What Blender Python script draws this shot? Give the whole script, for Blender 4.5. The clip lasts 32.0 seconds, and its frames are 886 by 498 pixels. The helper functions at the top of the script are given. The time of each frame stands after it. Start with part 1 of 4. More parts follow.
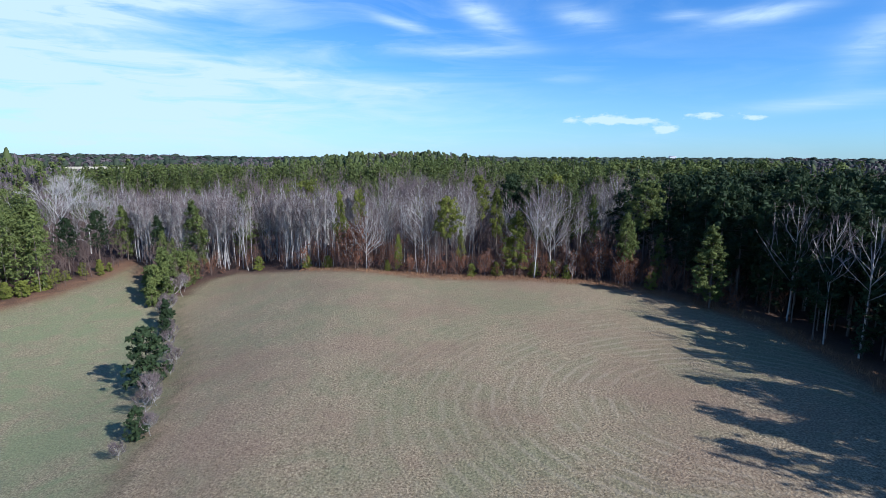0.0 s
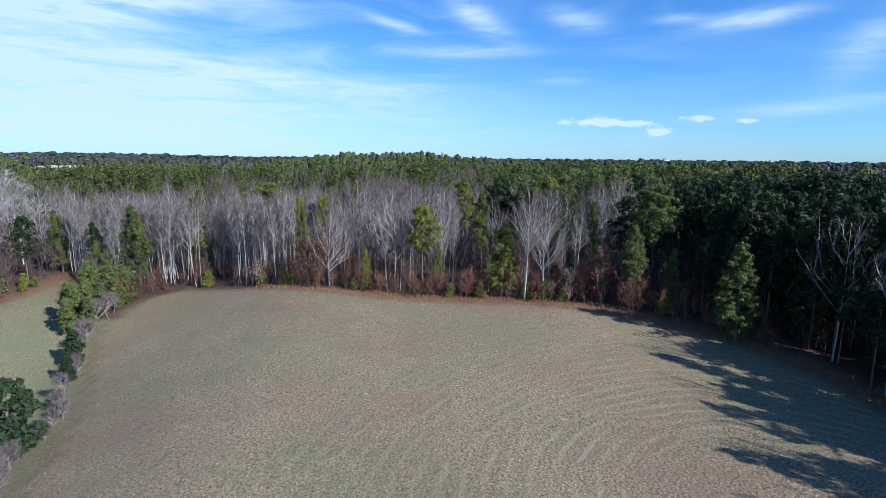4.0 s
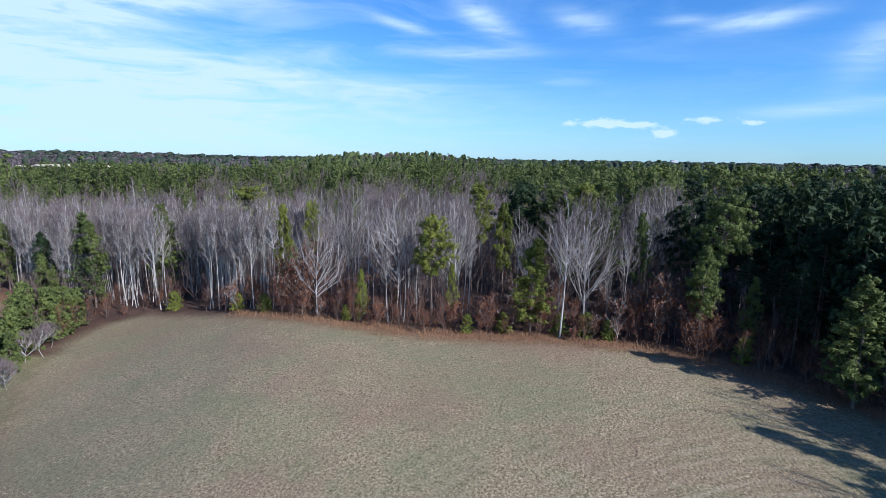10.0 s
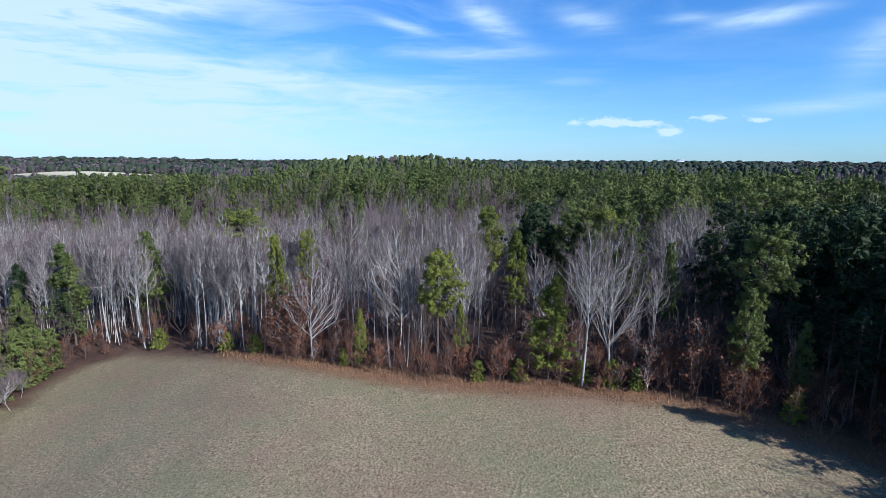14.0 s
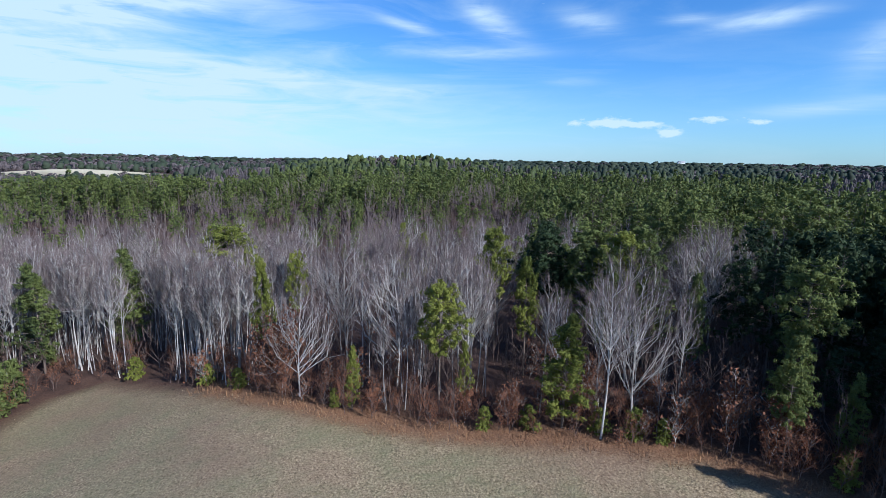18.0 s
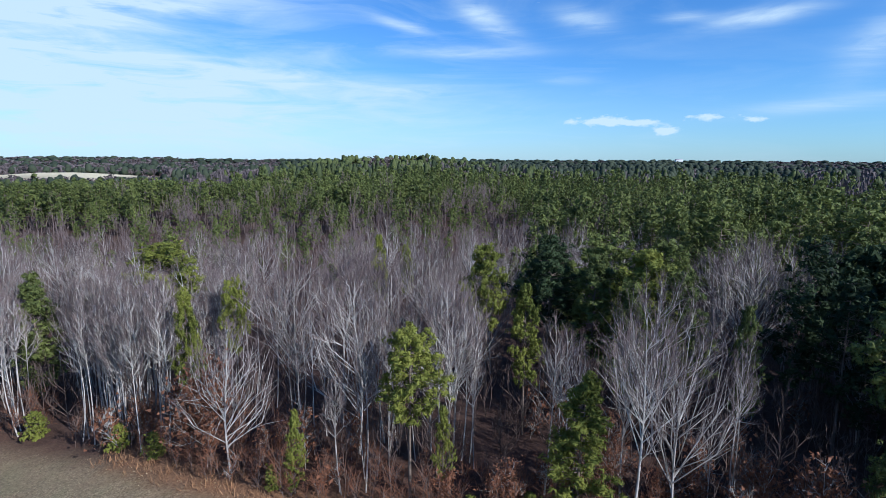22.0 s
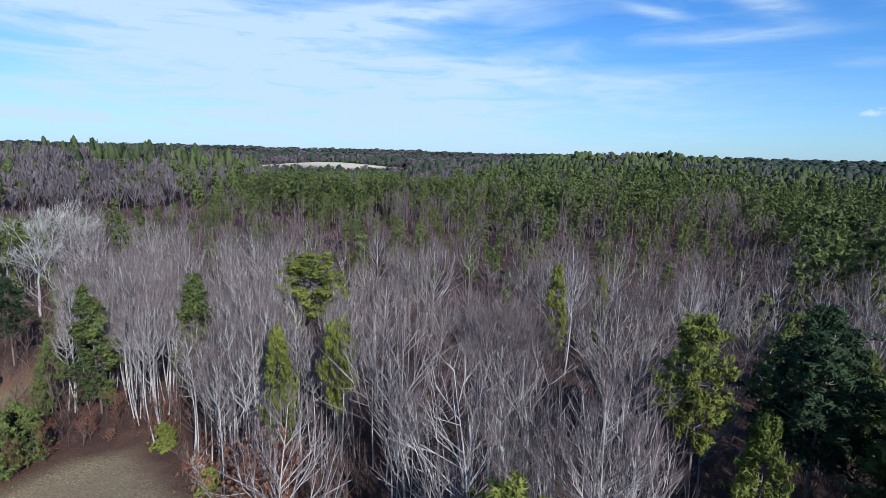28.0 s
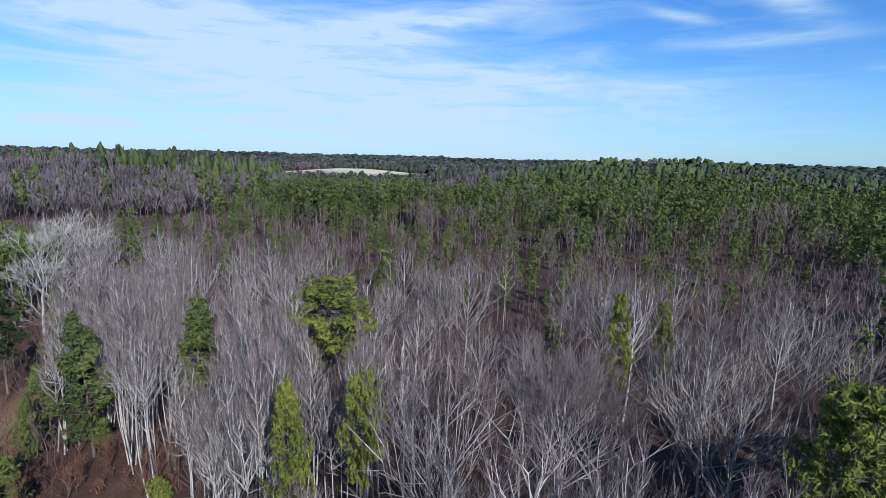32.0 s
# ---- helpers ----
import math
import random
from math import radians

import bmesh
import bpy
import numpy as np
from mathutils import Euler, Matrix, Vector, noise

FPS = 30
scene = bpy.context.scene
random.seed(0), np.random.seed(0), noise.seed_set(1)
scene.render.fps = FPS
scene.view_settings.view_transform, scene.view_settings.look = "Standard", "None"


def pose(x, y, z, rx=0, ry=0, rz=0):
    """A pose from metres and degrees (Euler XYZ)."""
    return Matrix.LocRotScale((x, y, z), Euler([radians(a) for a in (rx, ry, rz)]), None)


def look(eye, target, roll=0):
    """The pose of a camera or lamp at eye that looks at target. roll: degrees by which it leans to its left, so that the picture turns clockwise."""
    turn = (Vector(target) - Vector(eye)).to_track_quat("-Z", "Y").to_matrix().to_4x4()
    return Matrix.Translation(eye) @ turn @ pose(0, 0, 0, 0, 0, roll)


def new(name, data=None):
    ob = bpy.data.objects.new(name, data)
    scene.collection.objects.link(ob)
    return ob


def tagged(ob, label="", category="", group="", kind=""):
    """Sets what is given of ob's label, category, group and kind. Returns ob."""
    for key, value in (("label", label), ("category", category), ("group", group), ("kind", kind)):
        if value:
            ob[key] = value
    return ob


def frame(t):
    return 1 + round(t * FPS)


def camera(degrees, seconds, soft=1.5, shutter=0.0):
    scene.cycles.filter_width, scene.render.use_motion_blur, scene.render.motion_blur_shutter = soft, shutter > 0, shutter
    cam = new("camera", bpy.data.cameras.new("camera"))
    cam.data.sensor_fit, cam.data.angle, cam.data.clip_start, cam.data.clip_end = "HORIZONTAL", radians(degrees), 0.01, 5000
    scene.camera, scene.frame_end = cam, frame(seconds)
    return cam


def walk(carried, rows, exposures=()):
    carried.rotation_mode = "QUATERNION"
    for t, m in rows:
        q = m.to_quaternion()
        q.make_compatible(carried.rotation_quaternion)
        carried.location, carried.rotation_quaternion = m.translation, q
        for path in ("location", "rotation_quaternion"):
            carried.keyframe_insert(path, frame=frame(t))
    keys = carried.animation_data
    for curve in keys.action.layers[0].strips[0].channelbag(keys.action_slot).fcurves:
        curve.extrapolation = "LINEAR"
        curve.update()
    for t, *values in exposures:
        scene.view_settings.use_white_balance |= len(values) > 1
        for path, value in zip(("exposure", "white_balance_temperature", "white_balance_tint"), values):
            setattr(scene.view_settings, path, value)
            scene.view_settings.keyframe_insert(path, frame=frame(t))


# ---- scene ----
cam = camera(80.0, 32.0, soft=0.6)
# seconds, x, y, z, then yaw, pitch and roll in degrees
PATH = [
    (0, 0.00, 0.00, 24.00, -0.00, -9.66, 0.26), (0.5, 0.70, 1.97, 23.93, -0.03, -9.67, 0.16), (1, 1.38, 3.94, 23.87, -0.09, -9.65, 0.19),
    (1.5, 2.00, 5.90, 23.84, -0.11, -9.61, 0.25), (2, 2.54, 7.84, 23.82, -0.19, -9.59, 0.33), (2.5, 2.96, 9.76, 23.83, -0.33, -9.56, 0.41),
    (3, 3.22, 11.64, 23.86, -0.44, -9.56, 0.52), (3.5, 3.29, 13.47, 23.90, -0.57, -9.56, 0.62), (4, 3.16, 15.24, 23.95, -0.66, -9.55, 0.63),
    (4.5, 2.89, 16.95, 24.00, -0.71, -9.53, 0.59), (5, 2.55, 18.59, 24.05, -0.71, -9.52, 0.54), (5.5, 2.19, 20.16, 24.08, -0.67, -9.51, 0.52),
    (6, 1.89, 21.65, 24.09, -0.59, -9.53, 0.56), (6.5, 1.68, 23.08, 24.09, -0.44, -9.54, 0.56), (7, 1.61, 24.47, 24.08, -0.38, -9.57, 0.60),
    (7.5, 1.65, 25.84, 24.07, -0.29, -9.54, 0.66), (8, 1.76, 27.19, 24.04, -0.19, -9.48, 0.75), (8.5, 1.88, 28.54, 24.02, -0.16, -9.47, 0.81),
    (9, 1.95, 29.88, 24.00, -0.17, -9.50, 0.74), (9.5, 1.96, 31.21, 23.99, -0.17, -9.49, 0.86), (10, 1.92, 32.52, 24.00, -0.22, -9.51, 0.94),
    (10.5, 1.85, 33.79, 24.05, -0.29, -9.59, 0.96), (11, 1.78, 34.99, 24.15, -0.37, -9.71, 0.99), (11.5, 1.71, 36.11, 24.35, -0.36, -9.85, 0.99),
    (12, 1.68, 37.10, 24.67, -0.21, -9.97, 0.98), (12.5, 1.68, 37.99, 25.15, -0.06, -9.81, 0.92), (13, 1.70, 38.79, 25.79, 0.10, -9.59, 0.66),
    (13.5, 1.71, 39.51, 26.51, 0.26, -9.45, 0.41), (14, 1.72, 40.16, 27.20, 0.38, -9.41, 0.29), (14.5, 1.71, 40.76, 27.77, 0.42, -9.52, 0.29),
    (15, 1.70, 41.36, 28.22, 0.35, -9.60, 0.37), (15.5, 1.67, 42.01, 28.56, 0.23, -9.63, 0.49), (16, 1.62, 42.73, 28.82, 0.10, -9.64, 0.63),
    (16.5, 1.55, 43.59, 29.02, 0.02, -9.61, 0.75), (17, 1.46, 44.61, 29.19, 0.04, -9.56, 0.83), (17.5, 1.35, 45.82, 29.34, 0.15, -9.51, 0.84),
    (18, 1.25, 47.18, 29.48, 0.32, -9.49, 0.79), (18.5, 1.16, 48.68, 29.58, 0.47, -9.50, 0.68), (19, 1.12, 50.29, 29.65, 0.62, -9.44, 0.56),
    (19.5, 1.15, 52.00, 29.69, 0.70, -9.48, 0.50), (20, 1.30, 53.81, 29.71, 0.45, -9.45, 0.46), (20.5, 1.62, 55.71, 29.70, 0.10, -9.47, 0.50),
    (21, 2.09, 57.70, 29.68, -0.10, -9.52, 0.48), (21.5, 2.68, 59.77, 29.64, -0.12, -9.52, 0.38), (22, 3.37, 61.93, 29.59, 0.06, -9.51, 0.30),
    (22.5, 4.09, 64.13, 29.55, 0.33, -9.61, 0.23), (23, 4.82, 66.33, 29.55, 0.67, -10.05, 0.31), (23.5, 5.53, 68.48, 29.62, 0.83, -10.51, 0.65),
    (24, 6.15, 70.51, 29.77, 0.81, -10.54, 1.99), (24.2, 6.38, 71.28, 29.85, 2.72, -10.55, 1.81), (24.5, 6.70, 72.39, 29.99, 8.87, -10.40, 1.28),
    (24.6, 6.80, 72.74, 30.04, 12.21, -10.26, 1.14), (24.8, 6.98, 73.43, 30.15, 18.08, -10.26, 0.52), (25, 7.14, 74.09, 30.26, 22.40, -10.44, -0.16),
    (25.2, 7.27, 74.72, 30.36, 25.03, -10.47, -0.34), (25.4, 7.38, 75.33, 30.47, 26.05, -10.45, 0.05), (25.5, 7.42, 75.62, 30.52, 26.13, -10.44, 0.43),
    (26, 7.51, 76.97, 30.75, 25.36, -10.20, 1.19), (26.5, 7.42, 78.16, 30.90, 24.86, -10.28, 1.84), (27, 7.19, 79.25, 30.97, 24.74, -10.34, 1.64),
    (27.5, 6.83, 80.27, 30.97, 24.67, -10.39, 1.47), (28, 6.36, 81.24, 30.95, 24.68, -10.39, 1.34), (28.5, 5.81, 82.20, 30.92, 24.83, -10.32, 1.28),
    (29, 5.17, 83.19, 30.90, 25.17, -10.18, 1.32), (29.5, 4.47, 84.19, 30.92, 25.39, -10.09, 1.32), (30, 3.72, 85.18, 30.95, 25.74, -10.00, 1.37),
    (30.5, 2.95, 86.13, 30.99, 26.12, -9.93, 1.41), (31, 2.18, 87.03, 31.03, 26.48, -9.86, 1.47), (31.5, 1.40, 87.88, 31.07, 26.78, -9.81, 1.44),
    (32, 0.62, 88.71, 31.11, 27.02, -9.80, 1.33),
]
walk(cam, [(t, pose(x, y, z, 90 + pitch, 0, yaw) @ pose(0, 0, 0, 0, 0, roll)) for t, x, y, z, yaw, pitch, roll in PATH],
     [(0, 0.02, 5400, 11), (10, 0.02, 5400, 11), (19, -0.05, 5450, 11), (25, -0.12, 5500, 11), (32, -0.2, 5500, 11)])

# ---- light ----
SUN_AZ, SUN_EL = 127.0, 30.5          # degrees clockwise from +y, and above the horizon
sun = new("sun", bpy.data.lights.new("sun", "SUN"))
sun.data.energy, sun.data.angle, sun.data.color = 7.5, radians(0.6), (1.0, 0.94, 0.85)
to_sun = Vector((math.sin(radians(SUN_AZ)) * math.cos(radians(SUN_EL)), math.cos(radians(SUN_AZ)) * math.cos(radians(SUN_EL)), math.sin(radians(SUN_EL))))
sun.matrix_world = look(to_sun * 100, (0, 0, 0))


def nodes_of(tree):
    """A short way to add nodes: n(type, inputs by index or name, attributes)."""
    def n(kind, ins=None, **attrs):
        node = tree.nodes.new("ShaderNode" + kind)
        for key, value in attrs.items():
            setattr(node, key, value)
        for key, value in (ins or {}).items():
            if hasattr(value, "is_output"):
                tree.links.new(value, node.inputs[key])
            else:
                node.inputs[key].default_value = value
        return node
    return n


def ramp(n, fac, stops):
    node = n("ValToRGB", {0: fac})
    el = node.color_ramp.elements
    while len(el) < len(stops):
        el.new(0.5)
    for e, (at, col) in zip(el, stops):
        e.position, e.color = at, (*col, 1) if len(col) == 3 else col
    return node.outputs[0]


def grey(v):
    return (v, v, v)


# azimuth, elevation, half width, half height, tilt in degrees, strength
CLOUDS = [
    (16.6, 4.0, 1.7, .42, 0, 1.2), (20.0, 3.8, 1.5, .3, 0, 1.0), (22.4, 3.0, 1.0, .42, 0, 1.1), (13.2, 4.0, .8, .3, 0, .7), (25.8, 4.2, 1.6, .32, 0, .8),
    (29.8, 3.9, 1.0, .25, 0, .7), (4.4, 13.8, 2.9, .9, -28, .8), (13.8, 13.7, 2.6, .8, -14, .55), (-4.4, 13.4, 2.4, .35, -12, .6), (29.6, 12.6, 3.6, .6, 4, .75),
    (23.2, 13.2, 1.8, .35, 0, .4), (2.0, 10.9, 6.5, .5, 0, .5), (34.6, 4.9, 5.5, .5, 4, .5), (38.0, 9.5, 2.4, 1.5, 40, .5), (-36.2, 4.3, .9, .3, 0, .6),
    (-34.5, 1.3, 1.6, .35, 0, .6), (12.5, 8.1, 2.2, .4, 0, .25), (-2.1, 7.2, 4.0, .5, 3, .3), (-30.6, 13.0, 13.0, 1.3, 9, 1.0), (-54.0, 11.5, 13.0, 3.2, 0, 1.0), (-44.0, 6.5, 16.0, 2.6, 3, .6),
    (-62.5, 2.5, 2.8, .48, 0, 1.3), (-58.1, 2.4, 1.6, .42, 0, 1.2), (-51.3, 2.2, 1.3, .35, 0, .6), (-34.0, 8.5, 13.0, 1.6, -6, .55), (-17.0, 8.4, 9.0, .9, -4, .45),
    (-26.0, 4.6, 22.0, 2.2, 2, .5), (-24.0, 6.5, 14.0, 4.0, 0, .22), (-46.0, 9.0, 16.0, 4.0, 0, .12),
]


def sky():
    world = bpy.data.worlds.new("sky")
    scene.world = world
    world.use_nodes = True
    tree = world.node_tree
    tree.nodes.clear()
    n = nodes_of(tree)
    way = n("TexCoord").outputs["Generated"]
    blue = n("TexSky", sky_type="NISHITA", sun_disc=False, sun_elevation=radians(SUN_EL), sun_rotation=radians(SUN_AZ), air_density=1.0, dust_density=0.3, ozone_density=3.0)
    tint = n("MixRGB", {0: 1.0, 1: blue.outputs[0], 2: (0.52, 0.83, 1.13, 1)}, blend_type="MULTIPLY")
    xyz = n("SeparateXYZ", {0: way})
    az = n("Math", {0: n("Math", {0: xyz.outputs[0], 1: xyz.outputs[1]}, operation="ARCTAN2").outputs[0], 1: 57.29578}, operation="MULTIPLY").outputs[0]
    el = n("Math", {0: n("Math", {0: xyz.outputs[2]}, operation="ARCSINE").outputs[0], 1: 57.29578}, operation="MULTIPLY").outputs[0]

    def m(op, a, b=0.0, c=0.0):
        return n("Math", {0: a, 1: b, 2: c}, operation=op).outputs[0]
    flat = n("CombineXYZ", {0: m("MULTIPLY", az, 0.055), 1: m("MULTIPLY", el, 0.3), 2: 0.0}).outputs[0]
    wisp = n("TexNoise", {0: flat, "Scale": 1.0, "Detail": 7.0, "Roughness": 0.62, "Distortion": 0.9}).outputs[0]
    fine = n("TexNoise", {0: n("CombineXYZ", {0: m("MULTIPLY", az, 0.11), 1: m("MULTIPLY", el, 0.75), 2: 3.0}).outputs[0], "Scale": 1.0, "Detail": 6.0, "Roughness": 0.6, "Distortion": 0.7}).outputs[0]
    curl = n("TexNoise", {0: n("CombineXYZ", {0: m("MULTIPLY", az, 0.9), 1: m("MULTIPLY", el, 2.0), 2: 7.0}).outputs[0], "Scale": 1.0, "Detail": 5.0, "Roughness": 0.6}).outputs[0]
    mask = crisp = None
    for a0, e0, w, h, tilt, amp in CLOUDS:
        c, s = math.cos(radians(tilt)), math.sin(radians(tilt))
        da, de = m("SUBTRACT", az, a0), m("SUBTRACT", el, e0)
        p = m("MULTIPLY", m("MULTIPLY_ADD", da, c, m("MULTIPLY", de, s)), 1 / w)
        q = m("MULTIPLY", m("MULTIPLY_ADD", de, c, m("MULTIPLY", da, -s)), 1 / h)
        r = m("MULTIPLY_ADD", p, p, m("MULTIPLY", q, q))
        one = m("MULTIPLY", m("EXPONENT", m("MULTIPLY", r, -0.75)), amp)
        if h < 0.5 and amp > 0.55 and e0 < 5:
            crisp = one if crisp is None else m("ADD", crisp, one)
        else:
            mask = one if mask is None else m("ADD", mask, one)
    rough = m("MULTIPLY", mask, n("MapRange", {0: fine, 1: 0.28, 2: 0.62, 3: 0.25, 4: 1.25}).outputs[0])
    puff = n("MapRange", {0: m("MULTIPLY_ADD", curl, 1.6, crisp), 1: 1.12, 2: 1.6, 3: 0.0, 4: 0.95}).outputs[0]
    veil = n("MapRange", {0: wisp, 1: 0.47, 2: 0.78, 3: 0.0, 4: 0.5}).outputs[0]
    veil = m("MULTIPLY", veil, n("MapRange", {0: el, 1: 17.0, 2: 32.0, 3: 1.0, 4: 0.1}).outputs[0])
    left = n("MapRange", {0: az, 1: 25.0, 2: -35.0, 3: 0.25, 4: 1.25}).outputs[0]
    low = n("MapRange", {0: el, 1: 9.0, 2: 0.0, 3: 0.0, 4: 0.5}).outputs[0]
    lowleft = m("MULTIPLY", low, n("MapRange", {0: az, 1: 35.0, 2: -15.0, 3: 0.35, 4: 1.15}).outputs[0])
    total = n("Clamp", {0: m("ADD", m("ADD", m("ADD", rough, puff), m("MULTIPLY", veil, left)), lowleft)}).outputs[0]
    total = m("MULTIPLY", total, n("MapRange", {0: el, 1: -2.0, 2: 0.0, 3: 0.0, 4: 0.93}).outputs[0])
    clear = n("Background", {0: tint.outputs[0], 1: 0.14})
    white = n("Background", {0: (0.80, 0.95, 1.0, 1), 1: 0.93})
    both = n("MixShader", {0: total, 1: clear.outputs[0], 2: white.outputs[0]})
    out = n("OutputWorld")
    tree.links.new(both.outputs[0], out.inputs[0])


sky()


# ---- materials ----
def material(name, build, through_light=0.0):
    mat = bpy.data.materials.new(name)
    mat.use_nodes = True
    tree = mat.node_tree
    tree.nodes.clear()
    n = nodes_of(tree)
    colour, rough, bump = build(n)
    ins = {"Base Color": colour, "Roughness": rough}
    if bump is not None:
        ins["Normal"] = bump
    shader = n("BsdfPrincipled", ins)
    shader.inputs["Specular IOR Level"].default_value = 0.25
    top = shader
    if through_light:
        top = n("MixShader", {0: through_light, 1: shader.outputs[0], 2: n("BsdfTranslucent", {0: colour}).outputs[0]})
    tree.links.new(top.outputs[0], n("OutputMaterial").inputs[0])
    return mat


def mottled(dark, light, scale=0.25, fine=9.0, rough=0.8, spread=0.5, each=0.3):
    """Colour that drifts from tree to tree and from twig to twig."""
    def build(n):
        where = n("NewGeometry").outputs["Position"]
        wide = n("TexNoise", {0: where, "Scale": scale, "Detail": 2.0}).outputs[0]
        grain = n("TexNoise", {0: where, "Scale": fine, "Detail": 2.0}).outputs[0]
        island = n("NewGeometry").outputs["Random Per Island"]
        ob = n("ObjectInfo").outputs["Random"]
        a = n("Math", {0: wide, 1: 1.9, 2: -0.7}, operation="MULTIPLY_ADD").outputs[0]
        b = n("Math", {0: island, 1: spread, 2: a}, operation="MULTIPLY_ADD").outputs[0]
        c = n("Math", {0: ob, 1: each, 2: b}, operation="MULTIPLY_ADD").outputs[0]
        d = n("Math", {0: grain, 1: 0.3, 2: c}, operation="MULTIPLY_ADD").outputs[0]
        return ramp(n, d, [(0.15, dark), (1.15, light)]), rough, None
    return build


M_BARK = material("pale_bark", mottled((0.125, 0.112, 0.102), (0.41, 0.375, 0.34), 0.35, 3.0))
M_BARK_WHITE = material("white_bark", mottled((0.20, 0.186, 0.168), (0.46, 0.43, 0.395), 0.5, 3.0))
M_TWIG = material("grey_twigs", mottled((0.028, 0.021, 0.022), (0.165, 0.126, 0.118), 0.09, 5.0, each=0.6))
M_BRUSH = material("dark_brush", mottled((0.045, 0.032, 0.028), (0.15, 0.104, 0.086), 0.09, 5.0))
M_PINEBARK = material("pine_bark", mottled((0.05, 0.038, 0.031), (0.18, 0.138, 0.108), 0.5, 4.0))
M_NEEDLE = material("pine_needles", mottled((0.022, 0.036, 0.012), (0.135, 0.158, 0.042), 0.17, 1.5), 0.25)
M_NEEDLE_YELLOW = material("yellow_green_needles", mottled((0.045, 0.062, 0.010), (0.19, 0.20, 0.036), 0.12, 1.5), 0.25)
# for cedars, and for pines whose shade is put into the needle colour
M_NEEDLE_DARK = material("cedar_and_shaded_pine_needles", mottled((0.008, 0.018, 0.008), (0.036, 0.056, 0.020), 0.2, 1.5), 0.2)
M_NEEDLE_FAR = material("far_pine_canopy", mottled((0.012, 0.022, 0.009), (0.075, 0.092, 0.028), 0.02, 0.4), 0.1)
# distance haze put into the colour: duller and darker than the far canopy
M_NEEDLE_RIDGE = material("hazed_ridge_canopy", mottled((0.009, 0.016, 0.010), (0.040, 0.052, 0.030), 0.006, 0.2), 0.1)
M_LEAF = material("dry_brown_leaves", mottled((0.085, 0.036, 0.022), (0.25, 0.112, 0.062), 0.3, 3.0), 0.3)
M_FARBARE = material("far_bare_canopy", mottled((0.034, 0.028, 0.031), (0.115, 0.094, 0.094), 0.02, 0.5))
M_GRASS = material("dry_grass", mottled((0.09, 0.062, 0.034), (0.44, 0.35, 0.21), 0.05, 2.0, spread=1.0))
M_FRINGE = material("rusty_sedge", mottled((0.13, 0.066, 0.034), (0.31, 0.17, 0.085), 0.1, 2.0))
M_DEADWOOD = material("weathered_dead_wood", mottled((0.26, 0.23, 0.19), (0.58, 0.54, 0.47), 0.6, 3.0))
M_WALL = material("white_boards", mottled((0.65, 0.65, 0.63), (0.82, 0.82, 0.8), 0.2, 2.0))
M_ROOF = material("grey_sheet_roof", mottled((0.2, 0.2, 0.21), (0.35, 0.35, 0.36), 0.2, 2.0, 0.5))


# ---- the lie of the land ----
def ss(a, b, v):
    u = np.clip((np.asarray(v, float) - a) / (b - a), 0, 1)
    return u * u * (3 - 2 * u)


def bump_at(x, y, cx, cy, sx, sy, h):
    return h * np.exp(-(((x - cx) / sx) ** 2 + ((y - cy) / sy) ** 2))


def land(x, y):
    """Height of the ground."""
    x, y = np.asarray(x, float), np.asarray(y, float)
    z = 2.3 * ss(60, 102, y)
    z = z - 4.6 * ss(-12, -50, x) * (1 - 0.55 * ss(90, 150, y))
    z = z + 0.12 * np.sin(x * 0.13 + y * 0.05) + 0.15 * np.sin(y * 0.11 - x * 0.04)
    far = ss(180, 520, np.hypot(x, y))
    z = z + far * (0.8 + 1.6 * np.sin(x * 0.0071 + y * 0.0042 + 1.3) + 1.5 * np.sin(y * 0.0105 - x * 0.0062) + 1.2 * np.sin(x * 0.021 + 2.0) * np.sin(y * 0.017))
    z = z + 14 * ss(1300, 2600, np.hypot(x, y)) + 6 * ss(600, 1500, -x)
    z = z + bump_at(x, y, -108, 1160, 190, 130, 24) + bump_at(x, y, -25, 520, 130, 150, 9)
    z = z + bump_at(x, y, -430, 330, 130, 110, 14) + bump_at(x, y, -340, 380, 90, 90, 7) + bump_at(x, y, -500, 745, 120, 60, 15) + bump_at(x, y, -320, 480, 130, 130, -7)
    return z


# the edge of the big field, from its far right round to the near left
EDGE = [(38, 10), (44, 30), (47.5, 48), (49, 60), (48, 72), (43, 80.5), (35, 87.5), (26, 93.5), (14, 96.3), (4, 97.0), (-5, 99.2), (-12, 101.6), (-20, 105.0), (-30, 110.0), (-39, 113.2), (-45, 115.6),
        (-50, 111), (-51.5, 103), (-46.5, 89), (-37, 73), (-31, 59), (-27.5, 46), (-25, 36), (-22, 25), (-16, -40), (34, -40)]
# the smaller field beyond the hedge
SIDE = [(-56, 104), (-51, 90), (-42, 74), (-36, 60), (-31, 47), (-27, 36), (-24, 25), (-18, -40), (-190, -40), (-125, 48), (-82, 88), (-76, 97), (-74, 110), (-74.5, 123), (-70.5, 123), (-66, 114), (-61, 109)]


def inside(poly, x, y):
    x, y = np.asarray(x, float), np.asarray(y, float)
    hit = np.zeros(np.shape(x), bool)
    for (x0, y0), (x1, y1) in zip(poly, poly[1:] + poly[:1]):
        cross = ((y0 > y) != (y1 > y)) & (x < (x1 - x0) * (y - y0) / (y1 - y0 + 1e-9) + x0)
        hit ^= cross
    return hit


